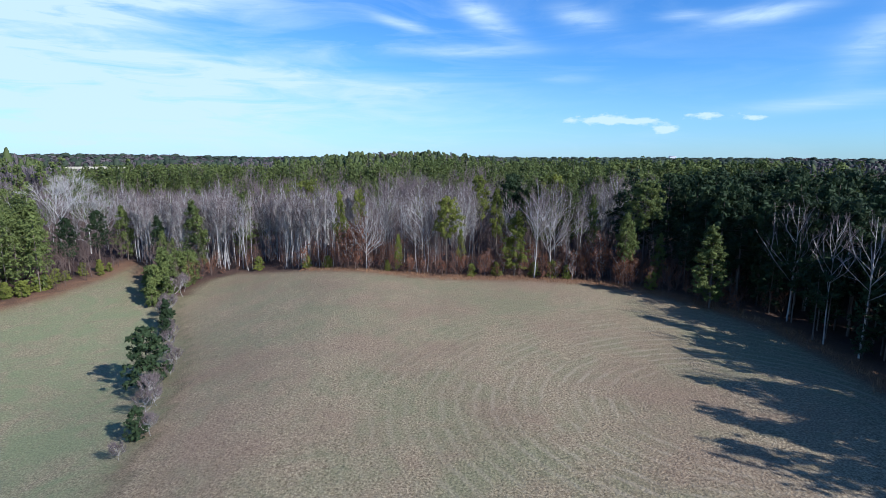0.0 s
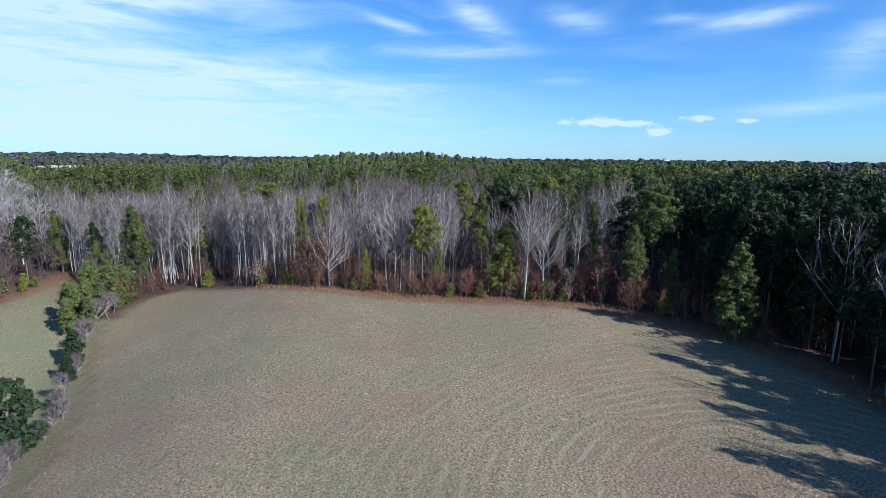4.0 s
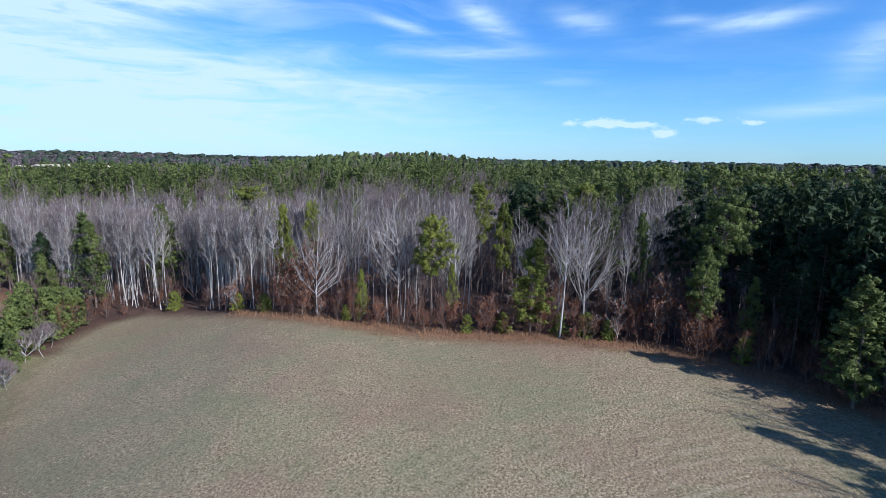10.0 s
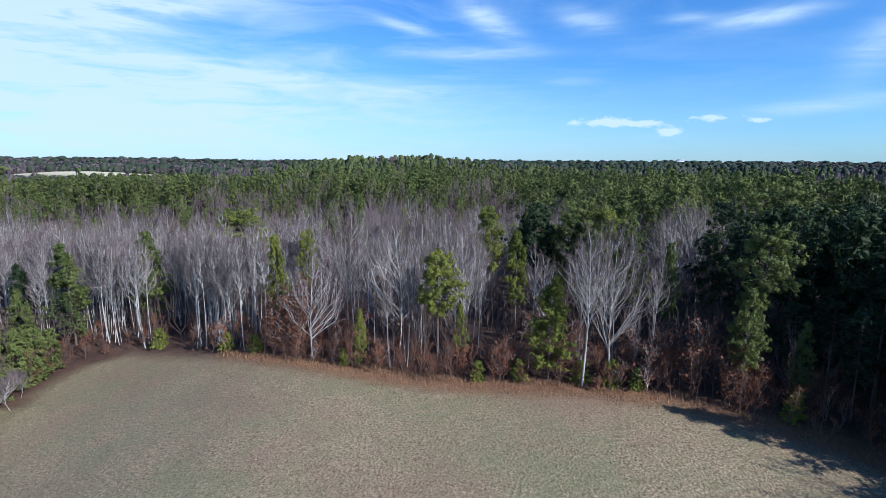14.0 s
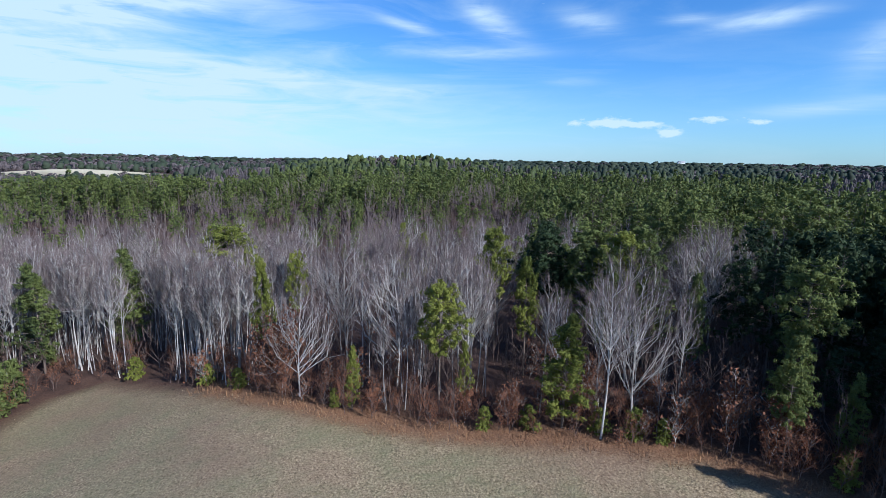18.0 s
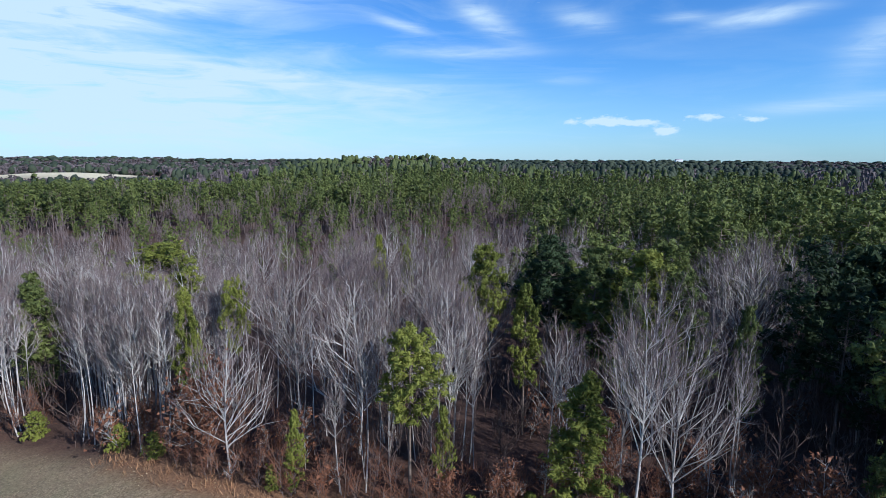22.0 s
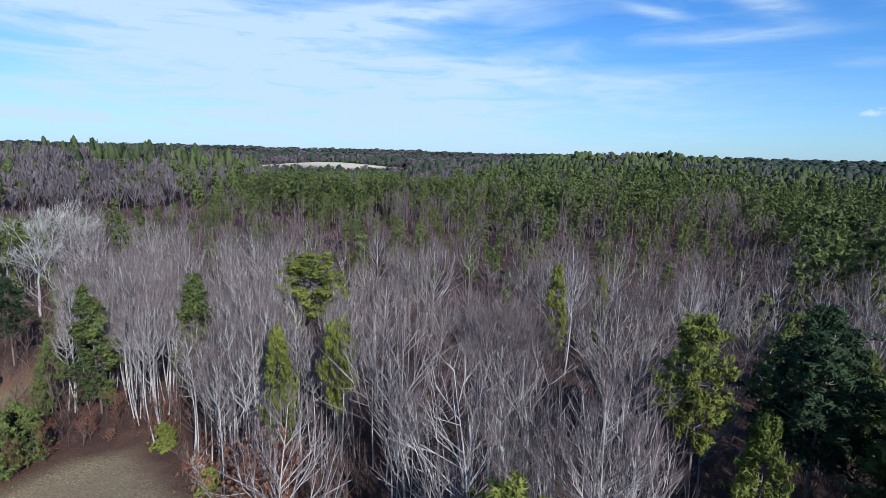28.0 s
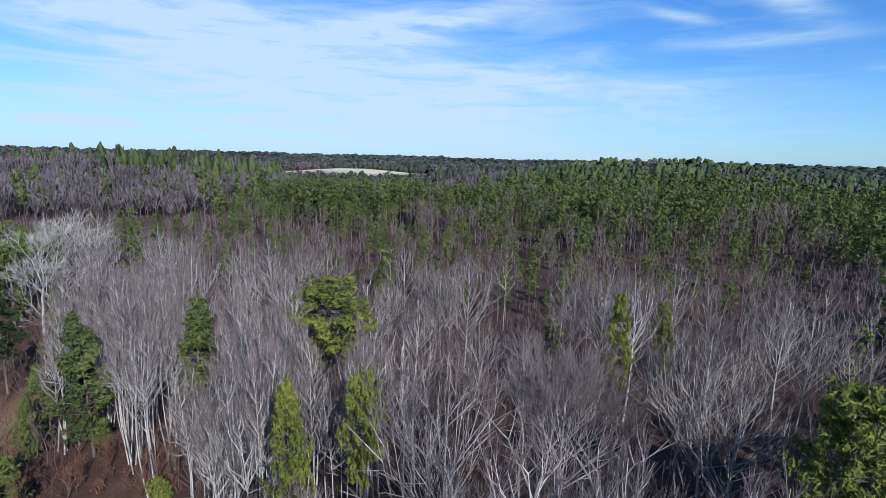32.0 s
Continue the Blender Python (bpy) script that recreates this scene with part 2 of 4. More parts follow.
def from_edge(poly, x, y):
    """Distance to the outline of poly."""
    x, y = np.asarray(x, float), np.asarray(y, float)
    best = np.full(np.shape(x), 1e9)
    for (x0, y0), (x1, y1) in zip(poly, poly[1:] + poly[:1]):
        dx, dy = x1 - x0, y1 - y0
        t = np.clip(((x - x0) * dx + (y - y0) * dy) / (dx * dx + dy * dy), 0, 1)
        best = np.minimum(best, np.hypot(x - x0 - t * dx, y - y0 - t * dy))
    return best


def far_field(x, y):
    return np.exp(-(((x + 500) / 130) ** 2 + ((y - 735) / 60) ** 2)) > 0.35


def mesh_from(name, verts, faces, mats, index=None, smooth=False):
    """A mesh from arrays: triangles or quads."""
    me = bpy.data.meshes.new(name)
    verts, faces = np.asarray(verts, np.float32), np.asarray(faces, np.int32)
    k = faces.shape[1]
    me.vertices.add(len(verts))
    me.vertices.foreach_set("co", verts.ravel())
    me.loops.add(faces.size)
    me.loops.foreach_set("vertex_index", faces.ravel())
    me.polygons.add(len(faces))
    me.polygons.foreach_set("loop_start", np.arange(0, faces.size, k, dtype=np.int32))
    me.polygons.foreach_set("loop_total", np.full(len(faces), k, np.int32))
    for mat in mats:
        me.materials.append(mat)
    if index is not None:
        me.polygons.foreach_set("material_index", np.asarray(index, np.int32))
    if smooth:
        me.polygons.foreach_set("use_smooth", np.ones(len(faces), bool))
    me.update(calc_edges=True)
    return me


def axis(lo, hi, step, out_lo, out_hi, grow=1.13):
    mid = list(np.arange(lo, hi + step, step))
    up, s = [mid[-1]], step
    while up[-1] < out_hi:
        s *= grow
        up.append(up[-1] + s)
    down, s = [lo], step
    while down[-1] > out_lo:
        s *= grow
        down.append(down[-1] - s)
    return np.array(down[:0:-1] + mid + up[1:])


def ground_colour(n):
    """Field, its rusty fringe, leaf litter under the woods, dark duff far off; the masks are painted as vertex weights of the plan."""
    where = n("NewGeometry").outputs["Position"]

    def m(op, a, b=0.0, c=0.0):
        return n("Math", {0: a, 1: b, 2: c}, operation=op).outputs[0]

    def mix(f, a, b):
        return n("MixRGB", {0: f, 1: a, 2: b}).outputs[0]
    field = n("Attribute", attribute_name="field").outputs["Fac"]
    side = n("Attribute", attribute_name="side").outputs["Fac"]
    fringe = n("Attribute", attribute_name="fringe").outputs["Fac"]
    straw = n("Attribute", attribute_name="straw").outputs["Fac"]
    big = n("TexNoise", {0: where, "Scale": 0.035, "Detail": 5.0, "Roughness": 0.6}).outputs[0]
    mid = n("TexNoise", {0: where, "Scale": 0.22, "Detail": 6.0, "Roughness": 0.65, "Distortion": 0.6}).outputs[0]
    small = n("TexNoise", {0: where, "Scale": 4.5, "Detail": 5.0, "Roughness": 0.75}).outputs[0]
    tuft = n("TexVoronoi", {0: where, "Scale": 3.6}).outputs["Distance"]
    xyz = n("SeparateXYZ", {0: where})
    # mower's rounds about two hubs
    dx, dy = m("MULTIPLY", m("SUBTRACT", xyz.outputs[0], 30.0), 0.8), m("SUBTRACT", xyz.outputs[1], 49.0)
    ring = m("SQRT", m("ADD", m("MULTIPLY", dx, dx), m("MULTIPLY", m("MULTIPLY", dy, dy), 0.85)))
    lanes = m("SINE", m("ADD", m("MULTIPLY", ring, 4.6), m("MULTIPLY", mid, 7.0)))
    lane_f = m("MULTIPLY", m("MULTIPLY", n("MapRange", {0: lanes, 1: 0.2, 2: 1.0, 3: 0.0, 4: 1.0}).outputs[0], n("MapRange", {0: mid, 1: 0.40, 2: 0.58, 3: 0.0, 4: 0.7}).outputs[0]), m("MULTIPLY", n("MapRange", {0: ring, 1: 6.0, 2: 11.0, 3: 0.0, 4: 1.0}).outputs[0], n("MapRange", {0: ring, 1: 14.0, 2: 34.0, 3: 0.75, 4: 0.15}).outputs[0]))
    lane_f = m("MULTIPLY", lane_f, n("MapRange", {0: big, 1: 0.32, 2: 0.44, 3: 0.15, 4: 1.0}).outputs[0])
    dry = ramp(n, small, [(0.36, (0.10, 0.070, 0.039)), (0.5, (0.24, 0.178, 0.104)), (0.64, (0.41, 0.322, 0.196))])
    green = ramp(n, small, [(0.3, (0.10, 0.096, 0.046)), (0.75, (0.265, 0.243, 0.128))])
    red = ramp(n, small, [(0.3, (0.13, 0.08, 0.052)), (0.75, (0.31, 0.205, 0.13))])
    base = mix(n("MapRange", {0: m("MULTIPLY_ADD", big, 0.6, m("MULTIPLY", mid, 0.4)), 1: 0.44, 2: 0.56, 3: 0.0, 4: 0.75}).outputs[0], dry, green)
    base = mix(n("MapRange", {0: n("TexNoise", {0: where, "Scale": 0.06, "Detail": 4.0, "Roughness": 0.6}).outputs[0], 1: 0.46, 2: 0.62, 3: 0.0, 4: 0.6}).outputs[0], base, red)
    base = mix(lane_f, base, (0.36, 0.285, 0.19, 1))
    base = mix(n("MapRange", {0: tuft, 1: 0.02, 2: 0.34, 3: 0.5, 4: 0.0}).outputs[0], base, (0.10, 0.07, 0.043, 1))
    meadow = mix(n("MapRange", {0: mid, 1: 0.35, 2: 0.6, 3: 0.2, 4: 0.95}).outputs[0], dry, ramp(n, small, [(0.3, (0.12, 0.13, 0.058)), (0.75, (0.275, 0.275, 0.135))]))
    rust = ramp(n, small, [(0.3, (0.13, 0.062, 0.032)), (0.75, (0.32, 0.175, 0.088))])
    litter = ramp(n, m("MULTIPLY_ADD", mid, 0.5, m("MULTIPLY", small, 0.5)), [(0.3, (0.024, 0.014, 0.011)), (0.5, (0.06, 0.033, 0.024)), (0.72, (0.125, 0.07, 0.049))])
    hay = ramp(n, mid, [(0.3, (0.50, 0.42, 0.26)), (0.7, (0.64, 0.56, 0.38))])
    col = mix(field, litter, base)
    col = mix(side, col, meadow)
    col = mix(m("MULTIPLY", fringe, n("MapRange", {0: mid, 1: 0.3, 2: 0.55, 3: 0.35, 4: 1.0}).outputs[0]), col, rust)
    col = mix(straw, col, hay)
    bump = n("Bump", {"Strength": 0.7, "Distance": 0.12, "Height": m("ADD", small, m("MULTIPLY", tuft, 0.7))})
    return col, 0.92, bump.outputs[0]


M_GROUND = material("winter_ground", ground_colour)


def build_ground():
    xs, ys = axis(-130, 90, 1.6, -4600, 4600), axis(-30, 175, 1.6, -1500, 4700)
    gx, gy = np.meshgrid(xs, ys)
    x, y = gx.ravel(), gy.ravel()
    nx = len(xs)
    i = (np.arange(len(ys) - 1)[:, None] * nx + np.arange(nx - 1)).ravel()
    me = mesh_from("ground", np.stack([x, y, land(x, y)], 1), np.stack([i, i + 1, i + nx + 1, i + nx], 1), [M_GROUND], smooth=True)
    in_field, in_side = inside(EDGE, x, y), inside(SIDE, x, y)
    d, e = from_edge(EDGE, x, y), from_edge(SIDE, x, y)
    near = np.abs(x) + np.abs(y) < 600
    bank = (x < -14) & (x > -58) & (y < 99)          # the grassy strip under the hedge
    masks = {
        "field": np.where(in_field, np.where(bank, 1.0, np.clip(d / 2.5, 0, 1)), 0),
        "side": np.where(in_side, np.where(bank, 1.0, np.clip(e / 3, 0, 1)), np.where(bank & ~in_field, 0.75, 0.0)),
        "fringe": near * np.maximum(np.exp(-(np.where(in_field, d * 1.5, d) / 3.0) ** 2) * np.where((x < -24) & (y < 96), 0.12, np.where(x < -28, 0.15, 1.0)) * (y > 20), 0.8 * np.exp(-(e / 4.0) ** 2) * (y > 70) * ~in_field * (x < -57)),
        "straw": far_field(x, y).astype(float),
    }
    for key, v in masks.items():
        me.attributes.new(key, "FLOAT", "POINT").data.foreach_set("value", v.astype(np.float32))
    tagged(new("ground", me), "dry tan winter hayfield and leaf-littered woodland floor", "ground", kind="structure")


build_ground()


# ---- trees ----
class Form:
    """Collects triangles, with a material index each."""
    def __init__(self):
        self.v, self.f, self.m, self.g = [], [], [], []

    def tube(self, pts, radii, sides, mat, group=None):
        base = len(self.v)
        for k, (p, r) in enumerate(zip(pts, radii)):
            d = (pts[min(k + 1, len(pts) - 1)] - pts[max(k - 1, 0)])
            d = d / (np.linalg.norm(d) + 1e-9)
            a = np.cross(d, (0.31, 0.87, 0.2))
            a /= np.linalg.norm(a) + 1e-9
            b = np.cross(d, a)
            for s in range(sides):
                t = 2 * math.pi * s / sides
                self.v.append(p + r * (a * math.cos(t) + b * math.sin(t)))
        for k in range(len(pts) - 1):
            for s in range(sides):
                p, q = base + k * sides + s, base + k * sides + (s + 1) % sides
                self.f += [(p, q, q + sides), (p, q + sides, p + sides)]
                self.m += [mat, mat]
                self.g += [mat if group is None else group] * 2

    def blade(self, p, d, length, width, mat, rng):
        side = np.cross(d, rng.normal(size=3))
        side *= width / (np.linalg.norm(side) + 1e-9)
        k = len(self.v)
        self.v += [p - side, p + side, p + d * length]
        self.f.append((k, k + 1, k + 2))
        self.m.append(mat)
        self.g.append(1)

    def flake(self, o, n, length, width, mat, rng):
        """A leaf-like triangle on the outside of a clump, facing n."""
        t = unit(np.cross(n, rng.normal(size=3)))
        side = np.cross(n, t) * width
        t = unit(t + n * rng.uniform(-0.1, 0.7))
        k = len(self.v)
        self.v += [o - side - t * length * 0.4, o + side - t * length * 0.4, o + t * length * 0.6]
        self.f.append((k, k + 1, k + 2))
        self.m.append(mat)
        self.g.append(1)

    def arrays(self, keep=None):
        v, f, m = np.array(self.v), np.array(self.f), np.array(self.m)
        if keep is not None:
            mine = np.array(self.g) == keep
            f, m = f[mine], m[mine]
            used, inv = np.unique(f, return_inverse=True)
            v, f = v[used], inv.reshape(-1, 3)
        return v, f, m


def unit(v):
    return v / (np.linalg.norm(v) + 1e-9)


UP = np.array((0.0, 0.0, 1.0))


def bare_tree(seed, height, crown_from=0.5, spread=0.16, limbs=14, subs=5, twigs=9, fork=0.0, sides=6, lean=0.02):
    """A leafless tree. Material 0 is the trunk and limbs, 1 the branchlets and twigs."""
    rng = np.random.default_rng(seed)
    form = Form()
    r0 = 0.0064 * height
    wander = rng.normal(size=2) * lean

    def stem(start, way, length, ra, rb, n, bend, group=0):
        pts, p, d = [start], start, way
        for _ in range(n):
            d = unit(d + bend * UP + rng.normal(size=3) * 0.07)
            p = p + d * length / n
            pts.append(p)
        form.tube(pts, np.linspace(ra, rb, n + 1), sides if ra > 0.09 else 3, 0, group)
        return pts

    stems = []
    if fork > 0:
        trunk = stem(np.zeros(3), unit(UP + np.array([*wander, 0])), height * fork, r0 * 1.15, r0 * 0.8, 4, 0.02)
        a0 = rng.uniform(0, 6.28)
        for k in range(4 if fork < 0.6 else 2):
            a = a0 + k * 6.28 / (4 if fork < 0.6 else 2) + rng.normal() * 0.3
            w = unit(UP + np.array([math.cos(a), math.sin(a), 0]) * rng.uniform(0.25, 0.75))
            stems.append(stem(trunk[-1], w, height * (1 - fork) * rng.uniform(0.9, 1.05), r0 * 0.62, 0.02, 5, 0.06))
    else:
        stems.append(stem(np.zeros(3), unit(UP + np.array([*wander, 0])), height, r0, 0.02, 8, 0.03))
    low = crown_from * height
    for pts in stems:
        pts = np.array(pts)
        for k in range(max(4, limbs // len(stems))):
            z = low + (height * 0.95 - low) * (k + rng.uniform(0, 1)) / max(4, limbs // len(stems))
            j = int(np.clip(np.searchsorted(pts[:, 2], z) - 1, 0, len(pts) - 2))
            t = np.clip((z - pts[j, 2]) / (pts[j + 1, 2] - pts[j, 2] + 1e-6), 0, 1)
            p = pts[j] * (1 - t) + pts[j + 1] * t
            a = rng.uniform(0, 6.28)
            rise = rng.uniform(0.7, 1.7)
            w = unit(np.array([math.cos(a), math.sin(a), rise]))
            length = spread * height * rng.uniform(0.9, 1.6) * (0.55 + 0.9 * (height - p[2]) / (height - low + 1e-6) * 0.6)
            lp = stem(p, w, length, max(0.035, r0 * 0.5 * (1.2 - p[2] / height)), 0.016, 3, 0.12, 1)
            for q in range(subs):
                u = rng.uniform(0.25, 1.0) * (len(lp) - 1)
                i = min(int(u), len(lp) - 2)
                b = lp[i] + (lp[i + 1] - lp[i]) * (u - i)
                sw = unit(unit(lp[i + 1] - lp[i]) + rng.normal(size=3) * 0.55 + UP * 0.25)
                sl = length * rng.uniform(0.3, 0.55)
                e = b + sw * sl
                form.tube([b, e], [0.02, 0.009], 3, 1)
                for _ in range(twigs):
                    v = rng.uniform(0.2, 1.0)
                    form.blade(b + (e - b) * v, unit(sw + rng.normal(size=3) * 0.6 + UP * 0.35), rng.uniform(0.5, 1.3), 0.013, 1, rng)
    return form


def fan_tree(seed, height, bole=0.4, angle=0.42, gens=5, twigs=9, sides=5, thick=0.007, many=0.35, wide=0.012):
    """A leafless tree whose stem forks again and again into a domed fan. Material 0 is wood, 1 the twigs."""
    rng = np.random.default_rng(seed)
    form = Form()
    r0 = thick * height
    first = (1 - bole) * height / (sum(0.83 ** k for k in range(gens + 1)) * 0.93)

    def grow(p, d, length, r, gen):
        mid = p + unit(d + rng.normal(size=3) * 0.06) * length * 0.5
        d2 = unit(d + UP * 0.10 + rng.normal(size=3) * 0.08)
        end = mid + d2 * length * 0.5
        r2 = max(wide, r * 0.82)
        if r > 0.034 and sides > 3:
            form.tube([p, mid, end], [r, (r + r2) / 2, r2], 4 if r > 0.06 else 3, 0, 1)
        else:
            form.tube([p, end], [r, r2], 3, 0 if r > 0.019 else 1, 1)
        if gen <= 1:
            for _ in range(twigs):
                v = rng.uniform(0.1, 1.0)
                form.blade(p + (end - p) * v, unit(d2 + rng.normal(size=3) * 0.42 + UP * 0.2), rng.uniform(0.55, 1.3), wide, 1, rng)
        if gen == 0:
            return
        n = 3 if rng.uniform() < many else 2
        a0 = rng.uniform(0, 6.28)
        u = unit(np.cross(d2, (0.3, 0.5, 0.81)))
        w = np.cross(d2, u)
        for k in range(n):
            a = a0 + k * 6.28 / n + rng.normal() * 0.35
            lean = angle * rng.uniform(0.55, 1.25) * (0.35 if (k == 0 and rng.uniform() < 0.5) else 1.0)
            grow(end, unit(d2 + (u * math.cos(a) + w * math.sin(a)) * lean), length * rng.uniform(0.7, 0.95), r2 * (0.82 if n == 2 else 0.74), gen - 1)

    tilt = rng.normal(size=2) * 0.03
    pts = [np.array([tilt[0] * z + rng.normal() * 0.05, tilt[1] * z + rng.normal() * 0.05, z]) for z in np.linspace(0, bole * height, 5)]
    pts[0][:2] = 0
    form.tube(pts, np.linspace(r0 * 1.15, r0 * 0.85, 5), sides, 0, 0)
    for k in range(2 if gens > 3 else 1):
        z = rng.uniform(0.5, 0.95) * bole * height
        a = rng.uniform(0, 6.28)
        grow(np.array([tilt[0] * z, tilt[1] * z, z]), unit(np.array([math.cos(a), math.sin(a), 0.9])), first * 0.7, r0 * 0.28, max(1, gens - 3))
    grow(pts[-1], unit(UP + np.array([*tilt, 0])), first, r0 * 0.95, gens)
    return form


def winter_tree(seed, height, bole=.35, width=.2, limbs=18, subs=6, twigs=12, sides=6, thin=.0062, wide=.014, hold=1.35):
    """A leafless forest tree: a straight stem, limbs that rise and bow outwards to a domed crown, and a haze of fine twigs."""
    rng = np.random.default_rng(seed)
    form = Form()
    r0, reach = thin * height, width * height
    lean, bend = rng.normal(size=2) * 0.02, rng.normal(size=2) * 0.25
    n = 7 if sides > 4 else 4

    def stem(z):
        t = z / height
        return np.array([lean[0] * z + bend[0] * math.sin(t * 4.5), lean[1] * z + bend[1] * math.sin(t * 3.7), z])
    zs = np.linspace(0, height * 0.94, n + 1)
    form.tube([stem(z) for z in zs], [max(0.02, r0 * (1.12 - t)) for t in np.linspace(0, 1, n + 1)], sides, 0, 0)
    for _ in range(limbs // 2 if sides > 4 else 0):
        a, z = rng.uniform(0, 6.28), height * rng.uniform(0.12, bole + 0.1)
        form.blade(stem(z), unit(np.array([math.cos(a), math.sin(a), rng.uniform(0.3, 1.2)])), rng.uniform(0.6, 2.0), wide * 1.3, 1, rng)
    for k in range(limbs):
        a = k * 2.4 + rng.normal() * 0.5
        rho = reach * math.sqrt((k + rng.uniform(0, 1)) / limbs) * rng.uniform(0.8, 1.12)
        tip_z = height * (1.0 - 0.3 * (rho / reach) ** 2) * rng.uniform(0.86, 1.0)
        z = max(bole * height * rng.uniform(0.85, 1.2), tip_z - rho * rng.uniform(1.0, 1.9) * hold - 0.6)
        p, out = stem(z), np.array([math.cos(a), math.sin(a), 0.0])
        tip = stem(tip_z) + out * rho
        way = tip - p
        length = np.linalg.norm(way)
        mid = p + way * 0.5 + out * length * rng.uniform(0.08, 0.18) + rng.normal(size=3) * 0.04 * length
        r = max(0.04, r0 * 0.55 * (1.25 - z / height))
        form.tube([p, mid, tip], [r, r * 0.66, 0.014], 3, 0, 1)
        for q in range(subs):
            u = 0.2 + 0.78 * (q + rng.uniform(0, 1)) / subs
            b, seg = (p + (mid - p) * u * 2, mid - p) if u < 0.5 else (mid + (tip - mid) * (u * 2 - 1), tip - mid)
            sw = unit(unit(seg) + rng.normal(size=3) * 0.3 + UP * 0.25)
            sl = length * rng.uniform(0.22, 0.45)
            if q < 2 and sides > 4:
                sw, sl = unit(sw + out * rng.uniform(-0.1, 0.35)), sl * 1.35
                form.tube([b, b + sw * sl * 0.5 + rng.normal(size=3) * 0.06 * sl, b + sw * sl], [r * 0.5, r * 0.36, 0.01], 3, 0, 1)
            else:
                form.blade(b, sw, sl, wide * 1.8, q % 2, rng)
            for _ in range(twigs):
                form.blade(b + sw * sl * rng.uniform(0.1, 0.9), unit(sw + rng.normal(size=3) * 0.36 + UP * 0.3), rng.uniform(0.5, 1.4), wide, 1, rng)
    return form


def far_conifer(seed, height, radius, sides=6, flakes=8):
    """A pine seen from far off: a ragged tiered crown over a short stem."""
    rng = np.random.default_rng(seed)
    form = Form()
    form.tube([np.zeros(3), np.array([0, 0, height * 0.5])], [0.2, 0.15], 3, 0)
    base = len(form.v)
    tiers = ((0.30, 0.5), (0.46, 1.0), (0.63, 0.95), (0.79, 0.78), (0.92, 0.42))
    for z, r in tiers:
        turn = rng.uniform(0, 6.28)
        for k in range(sides):
            a = turn * 0.2 + k * 6.283 / sides
            q = r * radius * rng.uniform(0.6, 1.3)
            form.v.append(np.array([math.cos(a) * q, math.sin(a) * q, height * (z + rng.uniform(-0.05, 0.05))]))
    top = len(form.v)
    form.v.append(np.array([rng.normal() * 0.2, rng.normal() * 0.2, height]))
    for t in range(len(tiers) - 1):
        for k in range(sides):
            p, q = base + t * sides + k, base + t * sides + (k + 1) % sides
            form.f += [(p, q, q + sides), (p, q + sides, p + sides)]
            form.m += [1, 1]
            form.g += [1, 1]
    for k in range(sides):
        p, q = base + (len(tiers) - 1) * sides + k, base + (len(tiers) - 1) * sides + (k + 1) % sides
        form.f.append((p, q, top))
        form.m.append(1)
        form.g.append(1)
    for _ in range(flakes):
        a, z = rng.uniform(0, 6.28), rng.uniform(0.4, 0.95)
        w = np.array([math.cos(a), math.sin(a), 0.4])
        q = radius * (1.15 - z) * 1.5
        form.flake(np.array([math.cos(a) * q, math.sin(a) * q, z * height]), unit(w), radius * 0.8, radius * 0.3, 1, rng)
    return form


def far_bare(seed, height, radius, rays=18, wide=0.16):
    """A leafless tree seen from far off: a stem and a fan of fine upward sprays."""
    rng = np.random.default_rng(seed)
    form = Form()
    form.tube([np.zeros(3), np.array([0, 0, height * 0.75])], [0.2, 0.07], 3, 0)
    for _ in range(rays):
        a, rho = rng.uniform(0, 6.28), radius * math.sqrt(rng.uniform(0, 1))
        tip = np.array([math.cos(a) * rho, math.sin(a) * rho, height * (1 - 0.3 * (rho / radius) ** 2) * rng.uniform(0.85, 1)])
        foot = np.array([tip[0] * 0.15, tip[1] * 0.15, max(height * 0.25, tip[2] - height * rng.uniform(0.3, 0.55))])
        way = tip - foot
        form.blade(foot, unit(way), np.linalg.norm(way), wide, 1, rng)
        form.blade(tip, -unit(way + rng.normal(size=3) * 0.8), np.linalg.norm(way) * 0.6, wide * 2.2, 1, rng)
    return form


